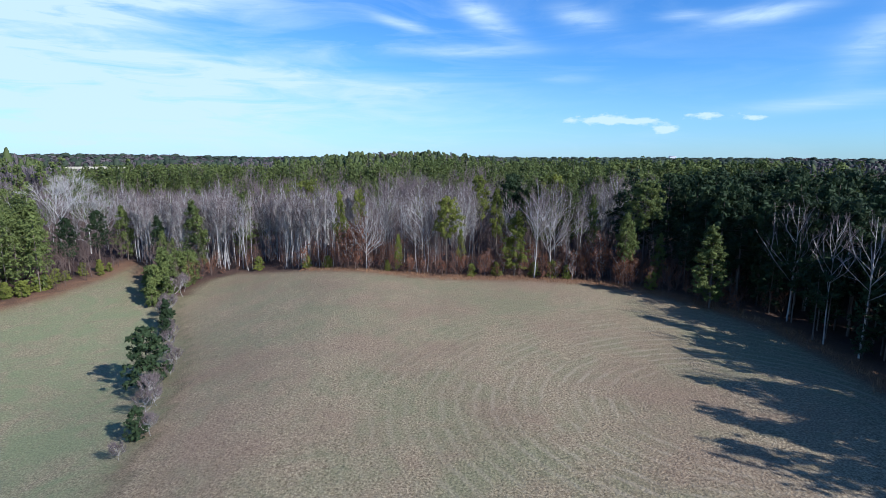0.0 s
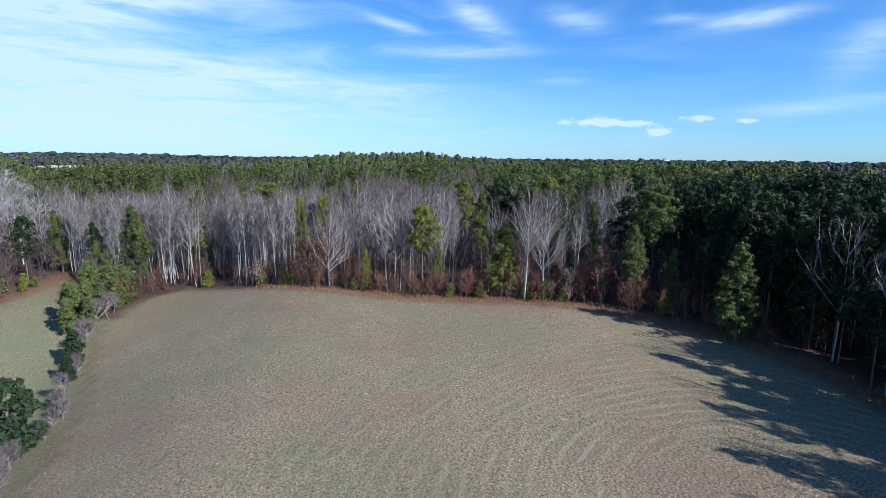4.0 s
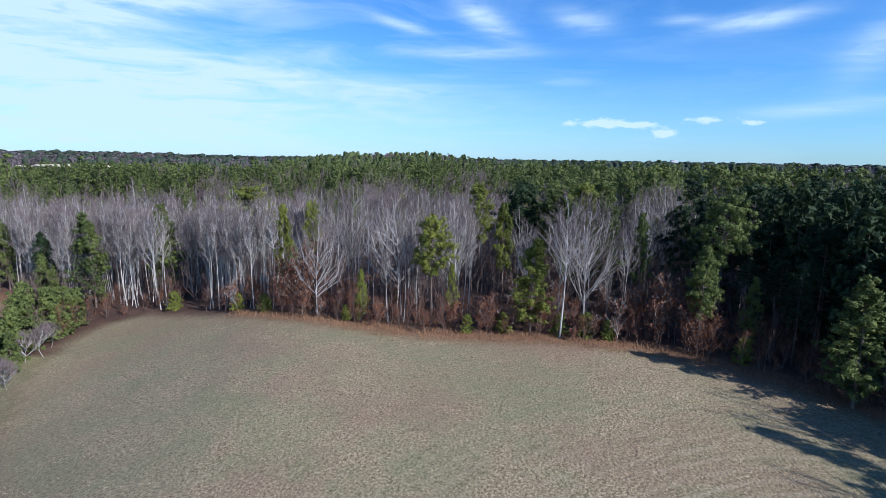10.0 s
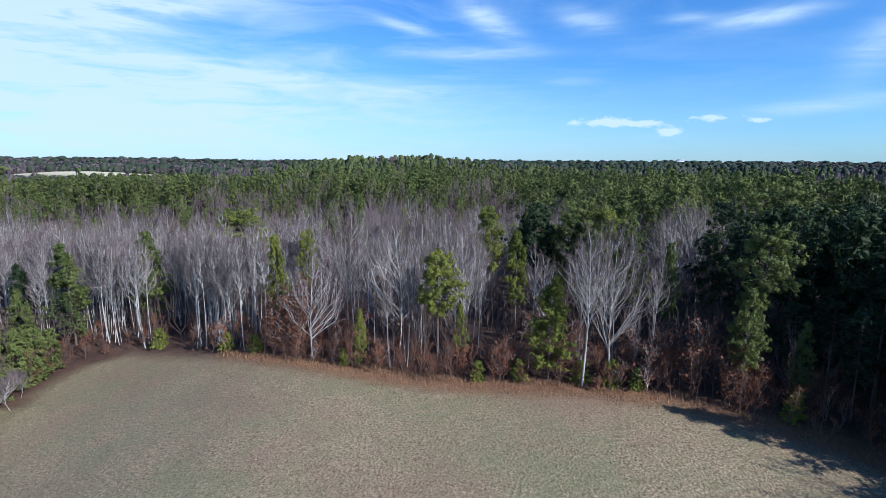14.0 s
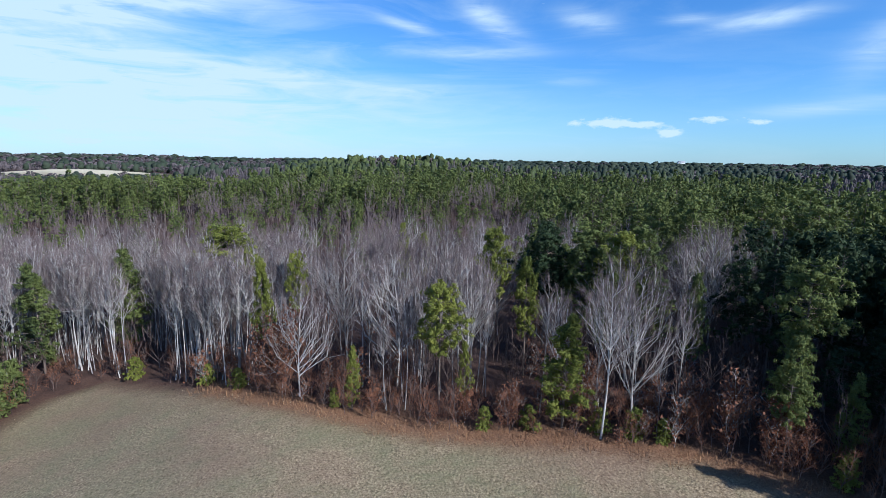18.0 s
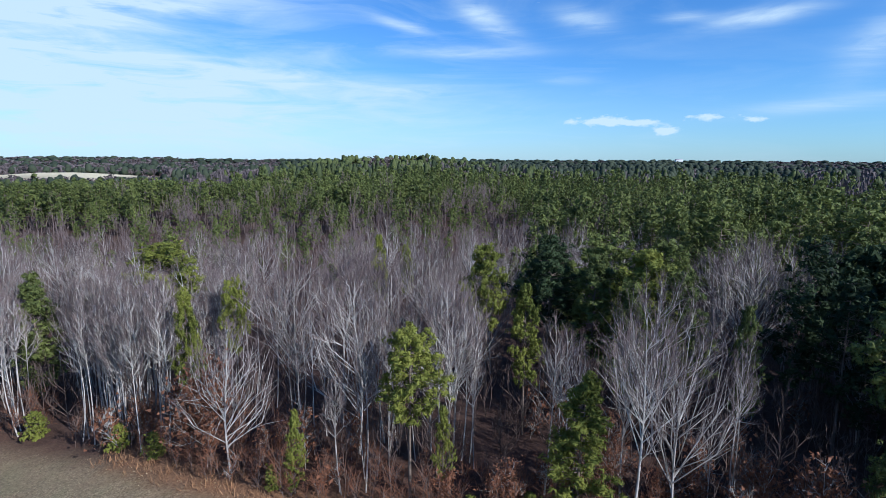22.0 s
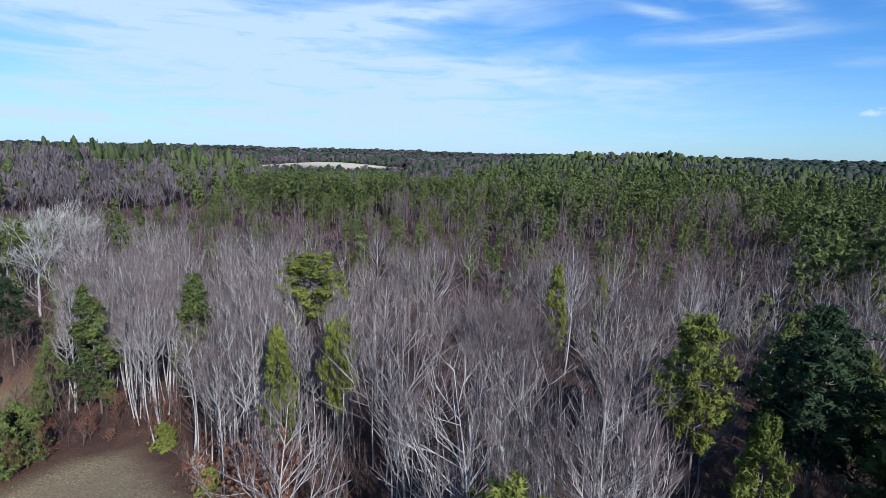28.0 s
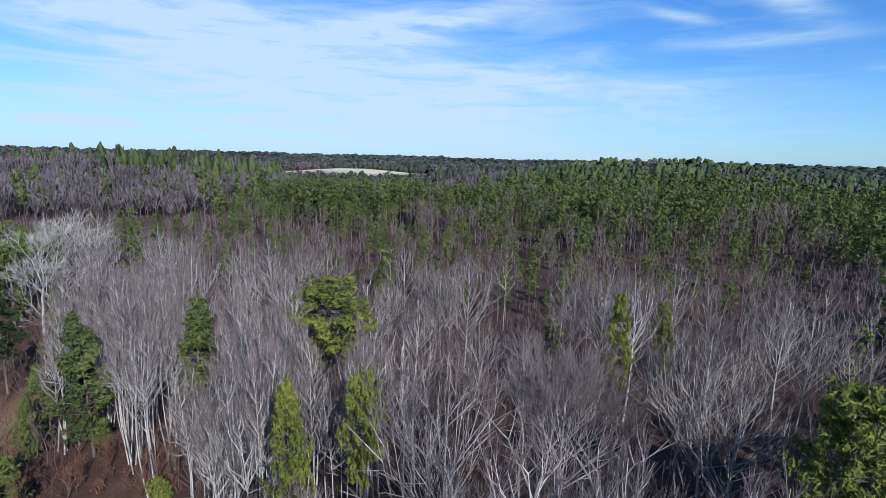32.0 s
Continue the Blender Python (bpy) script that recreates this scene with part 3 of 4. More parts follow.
def pine_tree(seed, height, crown_from=0.42, radius=0.16, whorls=26, tufts=4, blades=13, size=0.75, round_top=0.5, sides=6, needle=0.2):
    """A pine. Material 0 is the trunk and boughs, 1 the needles."""
    rng = np.random.default_rng(seed)
    form = Form()
    r0 = 0.0095 * height
    lean = rng.normal(size=2) * 0.012
    pts = [np.array([lean[0] * z * z / height, lean[1] * z * z / height, z]) for z in np.linspace(0, height * 0.97, 7 if sides > 4 else 3)]
    form.tube(pts, np.linspace(r0, 0.03, len(pts)), sides, 0)
    low = crown_from * height
    lobes = rng.uniform(0.7, 1.25, 7)
    for k in range(whorls):
        t = (k + rng.uniform(0, 1)) / whorls
        z = low + (height - low) * t
        prof = (1 - t) ** round_top * (0.45 + 0.55 * min(1, t / 0.25))
        for _ in range(3 if tufts > 2 else 2):
            a = rng.uniform(0, 6.28)
            reach = radius * height * prof * rng.uniform(0.6, 1.15) * lobes[int(a / 6.29 * 7)] + 0.15
            d = np.array([math.cos(a), math.sin(a), rng.uniform(-0.1, 0.45)])
            c = np.array([lean[0] * z * z / height, lean[1] * z * z / height, z])
            tip = c + d * reach
            if sides > 4:
                form.tube([c, tip], [0.045, 0.015], 3, 0, 1)
            for q in range(tufts):
                o = c + (tip - c) * (1 - 0.6 * q / max(1, tufts)) + rng.normal(size=3) * size * 0.35
                for _ in range(blades):
                    w = unit(rng.normal(size=3) + d * 0.35 + UP * 0.4)
                    form.flake(o + w * size * rng.uniform(0.3, 0.55), w, size * rng.uniform(0.6, 1.1), size * needle, 1, rng)
    return form


def leafy_tree(seed, height, spread=0.3, leaves=900):
    """A young oak that keeps its dead leaves. Material 1 is the leaves."""
    rng = np.random.default_rng(seed)
    form = bare_tree(seed, height, 0.12, spread, 18, 3, 2, sides=5)
    tips = np.array([v for v in form.v if v[2] > height * 0.1])
    form.m = [0] * len(form.m)
    for p in tips[rng.integers(0, len(tips), leaves)]:
        o = p + rng.normal(size=3) * 0.28
        form.blade(o, unit(rng.normal(size=3)), rng.uniform(0.22, 0.42), 0.13, 1, rng)
    return form


def meshes_of(name, form, mats):
    out = []
    for k, part_name in enumerate(("trunk", name)):
        v, f, m = form.arrays(k)
        out.append((part_name, mesh_from(part_name, v, f, mats, m)))
    return out


def place_tree(kind, parts, x, y, scale=1.0, turn=0.0, label="", category="tree", group="", sink=0.1, tall=1.0, tilt=(0.0, 0.0)):
    """A tree: an Empty at its foot with a trunk and a crown under it."""
    top = new(kind)
    top.matrix_world = pose(x, y, float(land(x, y)) - sink, tilt[0], tilt[1], turn) @ Matrix.Diagonal((scale, scale, scale * tall, 1))
    for name, me in parts:
        new(name, me).parent = top
    tagged(top, label, category, group)
    return top


def woods(name, forms, mats, spots, label, category="woods"):
    """Many trees in one mesh: spots are rows of form number, x, y, scale, turn, stretch."""
    vs, fs, ms, base = [], [], [], 0
    packed = [form.arrays() for form in forms]
    for k, x, y, s, a, h in spots:
        v, f, m = packed[int(k)]
        c, d = math.cos(a) * s, math.sin(a) * s
        w = np.empty_like(v)
        w[:, 0], w[:, 1], w[:, 2] = v[:, 0] * c - v[:, 1] * d + x, v[:, 0] * d + v[:, 1] * c + y, v[:, 2] * s * h + float(land(x, y)) - 0.15
        vs.append(w), fs.append(f + base), ms.append(m)
        base += len(v)
    me = mesh_from(name, np.concatenate(vs), np.concatenate(fs), mats, np.concatenate(ms))
    return tagged(new(name, me), label, category, kind="stuff")


def scatter(x0, x1, y0, y1, step, rng):
    gx, gy = np.meshgrid(np.arange(x0, x1, step), np.arange(y0, y1, step))
    x = gx.ravel() + rng.uniform(-0.48, 0.48, gx.size) * step
    y = gy.ravel() + rng.uniform(-0.48, 0.48, gx.size) * step
    return x, y


def lumps(x, y, scale, seed):
    """Slow noise between 0 and 1 on the plan."""
    return np.array([0.5 + 0.5 * noise.noise((a * scale + seed, b * scale, seed * 1.7)) for a, b in zip(x, y)])


def pine_share(x, y):
    """How much of the wood is pine at a place of the plan."""
    share = np.full(np.shape(x), 0.035)
    front = 272 + 0.05 * x - 22 * ss(-40, 40, x) + 12 * np.sin(x * 0.05)
    share = np.where(y > front, 0.93, share)
    share = np.where((x > 30) & (x < 56) & (y > 246) & (y < 300), 0.25, share)
    share = np.where((x > 32 + 10 * np.sin(y * 0.09)) & (y > 178 + 8 * np.sin(x * 0.1)), 0.9, share)
    share = np.where((x > 41) & (y > 138), 0.92, share)
    share = np.where((x > 30) & (y > 168), 0.92, share)
    share = np.where(((x > 37) & (y < 120)) | ((x > 32) & (y < 105)), 0.93, share)
    notch = np.exp(-(((x - 14) / 11) ** 2 + ((y - 262) / 45) ** 2)) + np.exp(-(((x + 64) / 12) ** 2 + ((y - 268) / 30) ** 2))
    share = np.where(notch > 0.35, 0.15, share)
    share = np.where((x > 14) & (x < 30) & (y > 116) & (y < 142), 0.8, share)
    share = np.where((x < -75) & (y < 165), 0.12, share)
    share = np.where((x < 28) & (y > 182 + 0.12 * x) & (y < front), np.where(y > front - 30, 0.55, 0.35), share)
    share = np.where((x < -190) & (y > 200) & (y < 420), 0.12, share)
    return share


BARE = [winter_tree(11, 18, .30, .22, 26), winter_tree(12, 17, .26, .27, 30), winter_tree(13, 18, .36, .19, 24), winter_tree(14, 17.5, .22, .28, 32, hold=1.15), winter_tree(15, 16, .28, .25, 28), winter_tree(16, 18.5, .40, .17, 22),
        winter_tree(17, 17, .18, .32, 36, hold=1.05), winter_tree(18, 16, .34, .21, 24)]
BARE_MESH = [meshes_of("crown", f, [M_BARK, M_TWIG]) for f in BARE]
BARE_WHITE_MESH = [meshes_of("crown", BARE[k], [M_BARK_WHITE, M_TWIG]) for k in (5, 1, 3, 6)]
POLE = [winter_tree(21, 17, .46, .10, 15, 5, 7, 5, .0050), winter_tree(22, 16.5, .38, .13, 16, 5, 7, 5, .0052), winter_tree(23, 17, .55, .09, 14, 5, 7, 5, .0048)]
POLE_MESH = [meshes_of("crown", f, [M_BARK, M_TWIG]) for f in POLE]
POLE_WHITE_MESH = [meshes_of("crown", f, [M_BARK_WHITE, M_TWIG]) for f in POLE]
BARE_LITE = [winter_tree(31, 17.5, .40, .19, 14, 5, 6, 4, wide=.02), winter_tree(32, 17, .32, .23, 15, 5, 6, 4, wide=.02), winter_tree(33, 18, .46, .16, 13, 5, 6, 4, wide=.02), winter_tree(34, 16.5, .30, .22, 14, 5, 6, 4, wide=.02)]
BARE_FAR = [winter_tree(41 + k, 16.5, .36, .2, 11, 4, 3, 3, wide=.035) for k in range(3)]
BARE_LOW = [far_bare(45 + k, 15, 3.6) for k in range(3)]
PINE = [pine_tree(51, 17, .38, .18, 26, 6, 13, .62, needle=.12), pine_tree(52, 18, .48, .20, 26, 6, 13, .64, .4, needle=.12), pine_tree(53, 15, .3, .20, 26, 6, 13, .6, .6, needle=.12), pine_tree(54, 17, .52, .23, 24, 6, 13, .64, .35, needle=.12),
        pine_tree(55, 14, .12, .2, 30, 6, 13, .56, .75, needle=.12)]
PINE_MESH = [meshes_of("crown", f, [M_PINEBARK, M_NEEDLE]) for f in PINE]
PINE_YELLOW_MESH = [meshes_of("crown", f, [M_PINEBARK, M_NEEDLE_YELLOW]) for f in PINE]
# the same pines with shade put into darker needles
PINE_SHADED_MESH = [meshes_of("crown", f, [M_PINEBARK, M_NEEDLE_DARK]) for f in PINE]
PINE_LITE = [pine_tree(61 + k, 17.5, .40, .15, 14, 2, 6, 1.05, (.4, .55, .65, .5)[k], sides=4, needle=.24) for k in range(4)]
PINE_NEAR = [pine_tree(66 + k, 17.5, .38, .16, 20, 3, 9, .72, (.4, .55, .5)[k], sides=5, needle=.16) for k in range(3)]
PINE_FAR = [far_conifer(71 + k, 15.5, 2.3, 6, 14) for k in range(3)]
PINE_MID = [pine_tree(65 + k, 16, .36, .16, 9, 1, 8, 1.5, (.5, .6, .7)[k], sides=3, needle=.3) for k in range(3)]
PINE_RIDGE = [far_conifer(75 + k, 15.5, 2.7, 5, 2) for k in range(3)]
OAK = [leafy_tree(81, 7.0), leafy_tree(82, 6.0, .34)]
OAK_MESH = [meshes_of("crown", f, [M_BARK, M_LEAF]) for f in OAK]
CEDAR = [pine_tree(91, 7, .03, .30, 26, 5, 18, .5, .8, needle=.2), pine_tree(92, 6, -.06, .44, 20, 4, 9, .62, .5, needle=.24)]
CEDAR_MESH = [meshes_of("crown", f, [M_PINEBARK, M_NEEDLE_DARK]) for f in CEDAR]
BUSH_MESH = meshes_of("crown", CEDAR[1], [M_PINEBARK, M_NEEDLE_YELLOW])
YOUNG_PINE_MESH = meshes_of("crown", pine_tree(93, 9, .02, .27, 24, 5, 9, .62, .6, needle=.2), [M_PINEBARK, M_NEEDLE])
BRUSH = [winter_tree(95, 5.5, .04, .3, 24, 5, 7, 4, .008, .02, .5), winter_tree(96, 4.2, .03, .38, 24, 5, 7, 4, .008, .02, .4)]
BRUSH_MESH = [meshes_of("crown", f, [M_BARK, M_TWIG]) for f in BRUSH]

rng = np.random.default_rng(5)

# single pines that stand out: x, y, height, form, width, foliage (1 yellowish, 2 darkened for shade)
PINES = [
    (41.7, 80.0, 12.6, 4, 1.45, 0), (-55.5, 118, 15.5, 4, 1.1, 0), (-47.5, 125, 15.8, 4, 1.25, 0), (-34, 131, 17.5, 3, 1.45, 1), (-22, 112, 15.0, 2, .6, 1), (-8.9, 102.0, 7.2, 4, .85, 1),
    (0.7, 101.5, 14.6, 1, 1.15, 1), (13.6, 98.5, 12.0, 4, 1.35, 1), (8.4, 120.5, 17.6, 1, .85, 1), (11.4, 111.5, 15.6, 0, .7, 1), (30.5, 107, 14.6, 2, .55, 0), (38.2, 99.5, 17.6, 3, .95, 0),
    # the pine at (24, 114) has sunlight put in as yellowish needles
    (-18.5, 115, 15.0, 3, .5, 1), (-6.4, 142, 16.0, 0, .6, 1), (-3.2, 154, 12.5, 2, .7, 1), (24.0, 114, 18.2, 1, 1.15, 1), (19.5, 117, 17.4, 0, 1.15, 0), (15.5, 121, 17.6, 3, 1.1, 2), (26.5, 111.5, 16.5, 2, 1.0, 0), (21.5, 111.5, 15.5, 2, 1.0, 0),
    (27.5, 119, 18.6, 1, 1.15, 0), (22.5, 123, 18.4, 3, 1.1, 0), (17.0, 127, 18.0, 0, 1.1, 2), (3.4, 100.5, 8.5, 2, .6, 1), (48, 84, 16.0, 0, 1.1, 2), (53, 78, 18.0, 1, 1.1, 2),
    # from (59, 62) to (60, 42): out of view, added to shade the field
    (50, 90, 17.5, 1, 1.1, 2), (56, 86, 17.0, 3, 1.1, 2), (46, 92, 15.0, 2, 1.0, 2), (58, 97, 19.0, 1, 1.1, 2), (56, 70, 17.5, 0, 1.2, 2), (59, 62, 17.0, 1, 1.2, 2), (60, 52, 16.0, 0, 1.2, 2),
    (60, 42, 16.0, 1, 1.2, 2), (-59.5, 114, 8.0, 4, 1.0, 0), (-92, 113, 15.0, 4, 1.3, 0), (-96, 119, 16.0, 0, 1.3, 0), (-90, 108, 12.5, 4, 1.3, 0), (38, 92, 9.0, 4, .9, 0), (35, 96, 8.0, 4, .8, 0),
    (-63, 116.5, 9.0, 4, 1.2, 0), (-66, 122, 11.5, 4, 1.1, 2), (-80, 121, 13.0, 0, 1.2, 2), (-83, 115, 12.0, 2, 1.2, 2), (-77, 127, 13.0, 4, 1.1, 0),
]
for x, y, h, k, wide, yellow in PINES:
    parts = (PINE_YELLOW_MESH if yellow == 1 else PINE_SHADED_MESH if yellow == 2 else PINE_MESH)[k]
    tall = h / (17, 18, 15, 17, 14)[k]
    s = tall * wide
    place_tree("pine_tree", parts, x, y, s, rng.uniform(0, 360), "yellowish green pine with a slim bare trunk" if yellow == 1 else "pine with a dense needle crown, shade put into its dark needles" if yellow == 2 else "tall green pine with a ragged needle crown", "pine tree", "pines in the wood", tall=1 / wide)

# bare trees that stand out
WHITES = [(3.1, 111.4, 17.5, 1), (-4.5, 108, 17.5, 2), (23.6, 109, 18.0, 1), (-92, 152, 16.0, 0), (-112, 153, 20.0, 2), (-15.5, 105, 14.0, 2), (-88, 137, 18.0, 3), (-66, 128, 16.0, 0)]
for x, y, h, k in WHITES:
    place_tree("bare_tree", BARE_WHITE_MESH[k], x, y, h / 17.5, rng.uniform(0, 360), "tall leafless tree with pale whitish limbs", "tree", "bare trees of the wood")

# two great spreading trees, with room about them
GREAT = fan_tree(19, 16.8, .27, .52, 6, 8, 6, .0085, .5, .013)
GREAT_MESH = [meshes_of("crown", GREAT, mats) for mats in ([M_BARK, M_TWIG], [M_BARK_WHITE, M_BARK])]
GREATS = [(-7.7, 117.9, 1.0, 0, 1.0), (-3.6, 120.8, .95, 0, 1.0), (-98.5, 134.5, 1.4, 1, .78), (-90, 133, 1.0, 1, .85)]
for x, y, s, k, tall in GREATS:
    place_tree("bare_tree", GREAT_MESH[k], x, y, s, rng.uniform(0, 360), "great spreading leafless tree with whitish limbs" if k else "great spreading leafless grey tree with a domed crown", "tree", "bare trees of the wood", tall=tall)

taken = [(p[0], p[1], 20.0) for p in GREATS] + [(-5.5, 113.5, 12.0), (-3, 115.5, 12.0), (-5.5, 116, 8.0), (-31, 140.5, 6.0), (-28.5, 136.5, 9.0), (-26, 132, 8.0)]
taken += [(p[0], p[1], 13.0) for p in PINES] + [(p[0], p[1], 6.0) for p in WHITES]
for p in PINES:
    if p[1] > 98:
        away = Vector((3 - p[0], 86 - p[1])).normalized()
        if p[1] > 110 and p[0] < 0:
            taken += [(p[0] + away.x * 12, p[1] + away.y * 12, 12.0), (p[0] + away.x * 16, p[1] + away.y * 16, 10.0), (p[0] + away.x * 8, p[1] + away.y * 8, 14.0)]
        taken += [(p[0] + away.x * 4.5, p[1] + away.y * 4.5, 11.0), (p[0] + away.x * 8, p[1] + away.y * 8, 7.0)]


def crowded(x, y):
    """Whether a place is too near a tree that stands out, or in its clearing."""
    return any((p - x) ** 2 + (q - y) ** 2 < r for p, q, r in taken)


for k in range(290):
    t = rng.uniform(0, 1) ** 0.9
    x, y = -62 + 90 * t + rng.normal() * .8, float(np.interp(-62 + 90 * t, (-62, -46, -34, -18, -6, 4, 28), (121, 117, 113.0, 106.5, 101.5, 99.5, 97))) + rng.uniform(0, 13)
    if crowded(x, y) or (x > 12 and k % 2):
        continue
    white = rng.uniform() < (0.45 if x < -18 else 0.3)
    tall = rng.uniform(.8, 1.02) if x < -15 else rng.uniform(.55, .95)
    place_tree("bare_tree", (POLE_WHITE_MESH if white else POLE_MESH)[k % 3], x, y, tall * rng.uniform(.8, 1.0), rng.uniform(0, 360), "slender leafless tree with a pale straight stem", "tree", "bare trees of the wood", tall=1.12)

def pole_stand():
    """The close stand of slender pale stems behind the far left edge."""
    spots = []
    glades = [(p, Vector((5 - p[0], 84 - p[1])).normalized()) for p in PINES if -60 < p[0] < -18 and p[1] > 110]
    for k in range(290):
        x = rng.uniform(-80, -20)
        y = float(np.interp(x, (-80, -60, -46, -34, -20), (130, 114, 116.8, 113, 107))) + rng.uniform(0, 16)
        if min((p[0] - x) ** 2 + (p[1] - y) ** 2 for p in PINES) < 8 or inside(EDGE, x, y) or inside(SIDE, x, y):
            continue
        if any(math.hypot(p[0] + q * u[0] - x, p[1] + q * u[1] - y) < 2.6 for p, u in glades for q in (3, 6, 9, 12)):
            continue
        spots.append((k % 3, x, y, rng.uniform(.72, .98), rng.uniform(0, 6.28), rng.uniform(.95, 1.1)))
    woods("pale_pole_trees", POLE, [M_BARK_WHITE, M_TWIG], spots[::3], "close stand of slender leafless trees with pale stems", "trees")
    woods("grey_pole_trees", POLE, [M_BARK, M_TWIG], [p for i, p in enumerate(spots) if i % 3], "close stand of slender leafless trees with grey stems", "trees")


pole_stand()

# oaks that keep their brown leaves, along the edge
OAKS = [(-17.8, 105.6, 1.25), (-20.4, 107.6, 1.1), (28.5, 94.2, 1.0), (31.5, 92.4, .95), (26.0, 96.8, .75), (22.5, 98.6, .6), (-12, 104.2, .6), (3.5, 99.4, .55), (8.0, 99.0, .6), (34, 92, .7), (-27, 111.5, .6)]
for k, (x, y, s) in enumerate(OAKS):
    place_tree("brown_oak_tree", OAK_MESH[k % 2], x, y, s, rng.uniform(0, 360), "young oak still holding rusty brown leaves at the field edge", "oak tree", "brown oaks at the edge")

# the hedgerow between the two fields
for x, y, s, k in [(-35.6, 60.5, 1.15, 1), (-44.5, 82, .7, 0), (-42, 77, .5, 0), (-28.6, 45.8, .5, 1)]:
    place_tree("cedar_bush", CEDAR_MESH[k], x, y, s, rng.uniform(0, 360), "dense dark green cedar bush in the hedgerow", "bush", "hedgerow bushes")
for x, y, h in [(-52.6, 103.5, 7.5), (-52.2, 106.3, 7.0), (-52.4, 109, 6.0), (-53.0, 100.3, 7.5), (-52.6, 92.5, 5.5), (-53.2, 95, 7.0), (-54.5, 101, 8.0), (-52.4, 97, 7.0), (-56.5, 104.5, 8.0), (-54.3, 105.5, 7.0), (-50.4, 94, 5.2), (-56, 98, 6.0), (-55, 109, 6.0)]:
    place_tree("young_pine_tree", YOUNG_PINE_MESH, x, y, h / 9, rng.uniform(0, 360), "bushy bright green young pine in the hedgerow", "pine tree", "hedgerow pines")
for k in range(26):
    t = k / 25
    y = 103 - t * 60 + rng.normal() * 1.2
    x = float(np.interp(y, (36, 47, 60, 74, 90, 104), (-26, -29.3, -33.5, -39.5, -48.5, -53))) + rng.normal() * .8
    place_tree("bare_bush", BRUSH_MESH[k % 2], x, y, rng.uniform(.5, 1.0) * (1 - .45 * t), rng.uniform(0, 360), "tangled grey leafless hedgerow bush", "bush", "hedgerow brush")

# low evergreen bushes on the bank beyond the side field
for k in range(34):
    t = rng.uniform(0, 1)
    x, y = float(np.interp(t, (0, .4, 1), (-73, -77, -92))) - rng.uniform(1, 5), float(np.interp(t, (0, .4, 1), (114, 97, 80))) + rng.uniform(0, 3)
    place_tree("evergreen_bush", BUSH_MESH, x, y, rng.uniform(.3, .6), rng.uniform(0, 360), "low olive green evergreen bush on the bank", "bush", "bank bushes")

# dead snag
snag = new("dead_tree")
snag.matrix_world = pose(-31, 140.5, float(land(-31, 140.5)) - 0.1)
form = Form()
form.tube([np.array(p) for p in [(0, 0, 0), (.05, .02, 2.5), (.02, .08, 5.0), (.1, .05, 7.4), (.14, .05, 7.9)]], [.28, .25, .22, .19, .05], 7, 0)
form.tube([np.array(p) for p in [(.02, .08, 5.2), (.5, .3, 6.2), (.75, .35, 6.6)]], [.1, .07, .04], 5, 0)
form.tube([np.array(p) for p in [(.06, .06, 6.6), (-.3, .25, 7.4)]], [.1, .03], 5, 0)
v, f, _ = form.arrays()
new("trunk", mesh_from("trunk", v, f, [M_DEADWOOD])).parent = snag
tagged(snag, "broken dead tree trunk, pale and weathered, among bare trees", "dead tree")

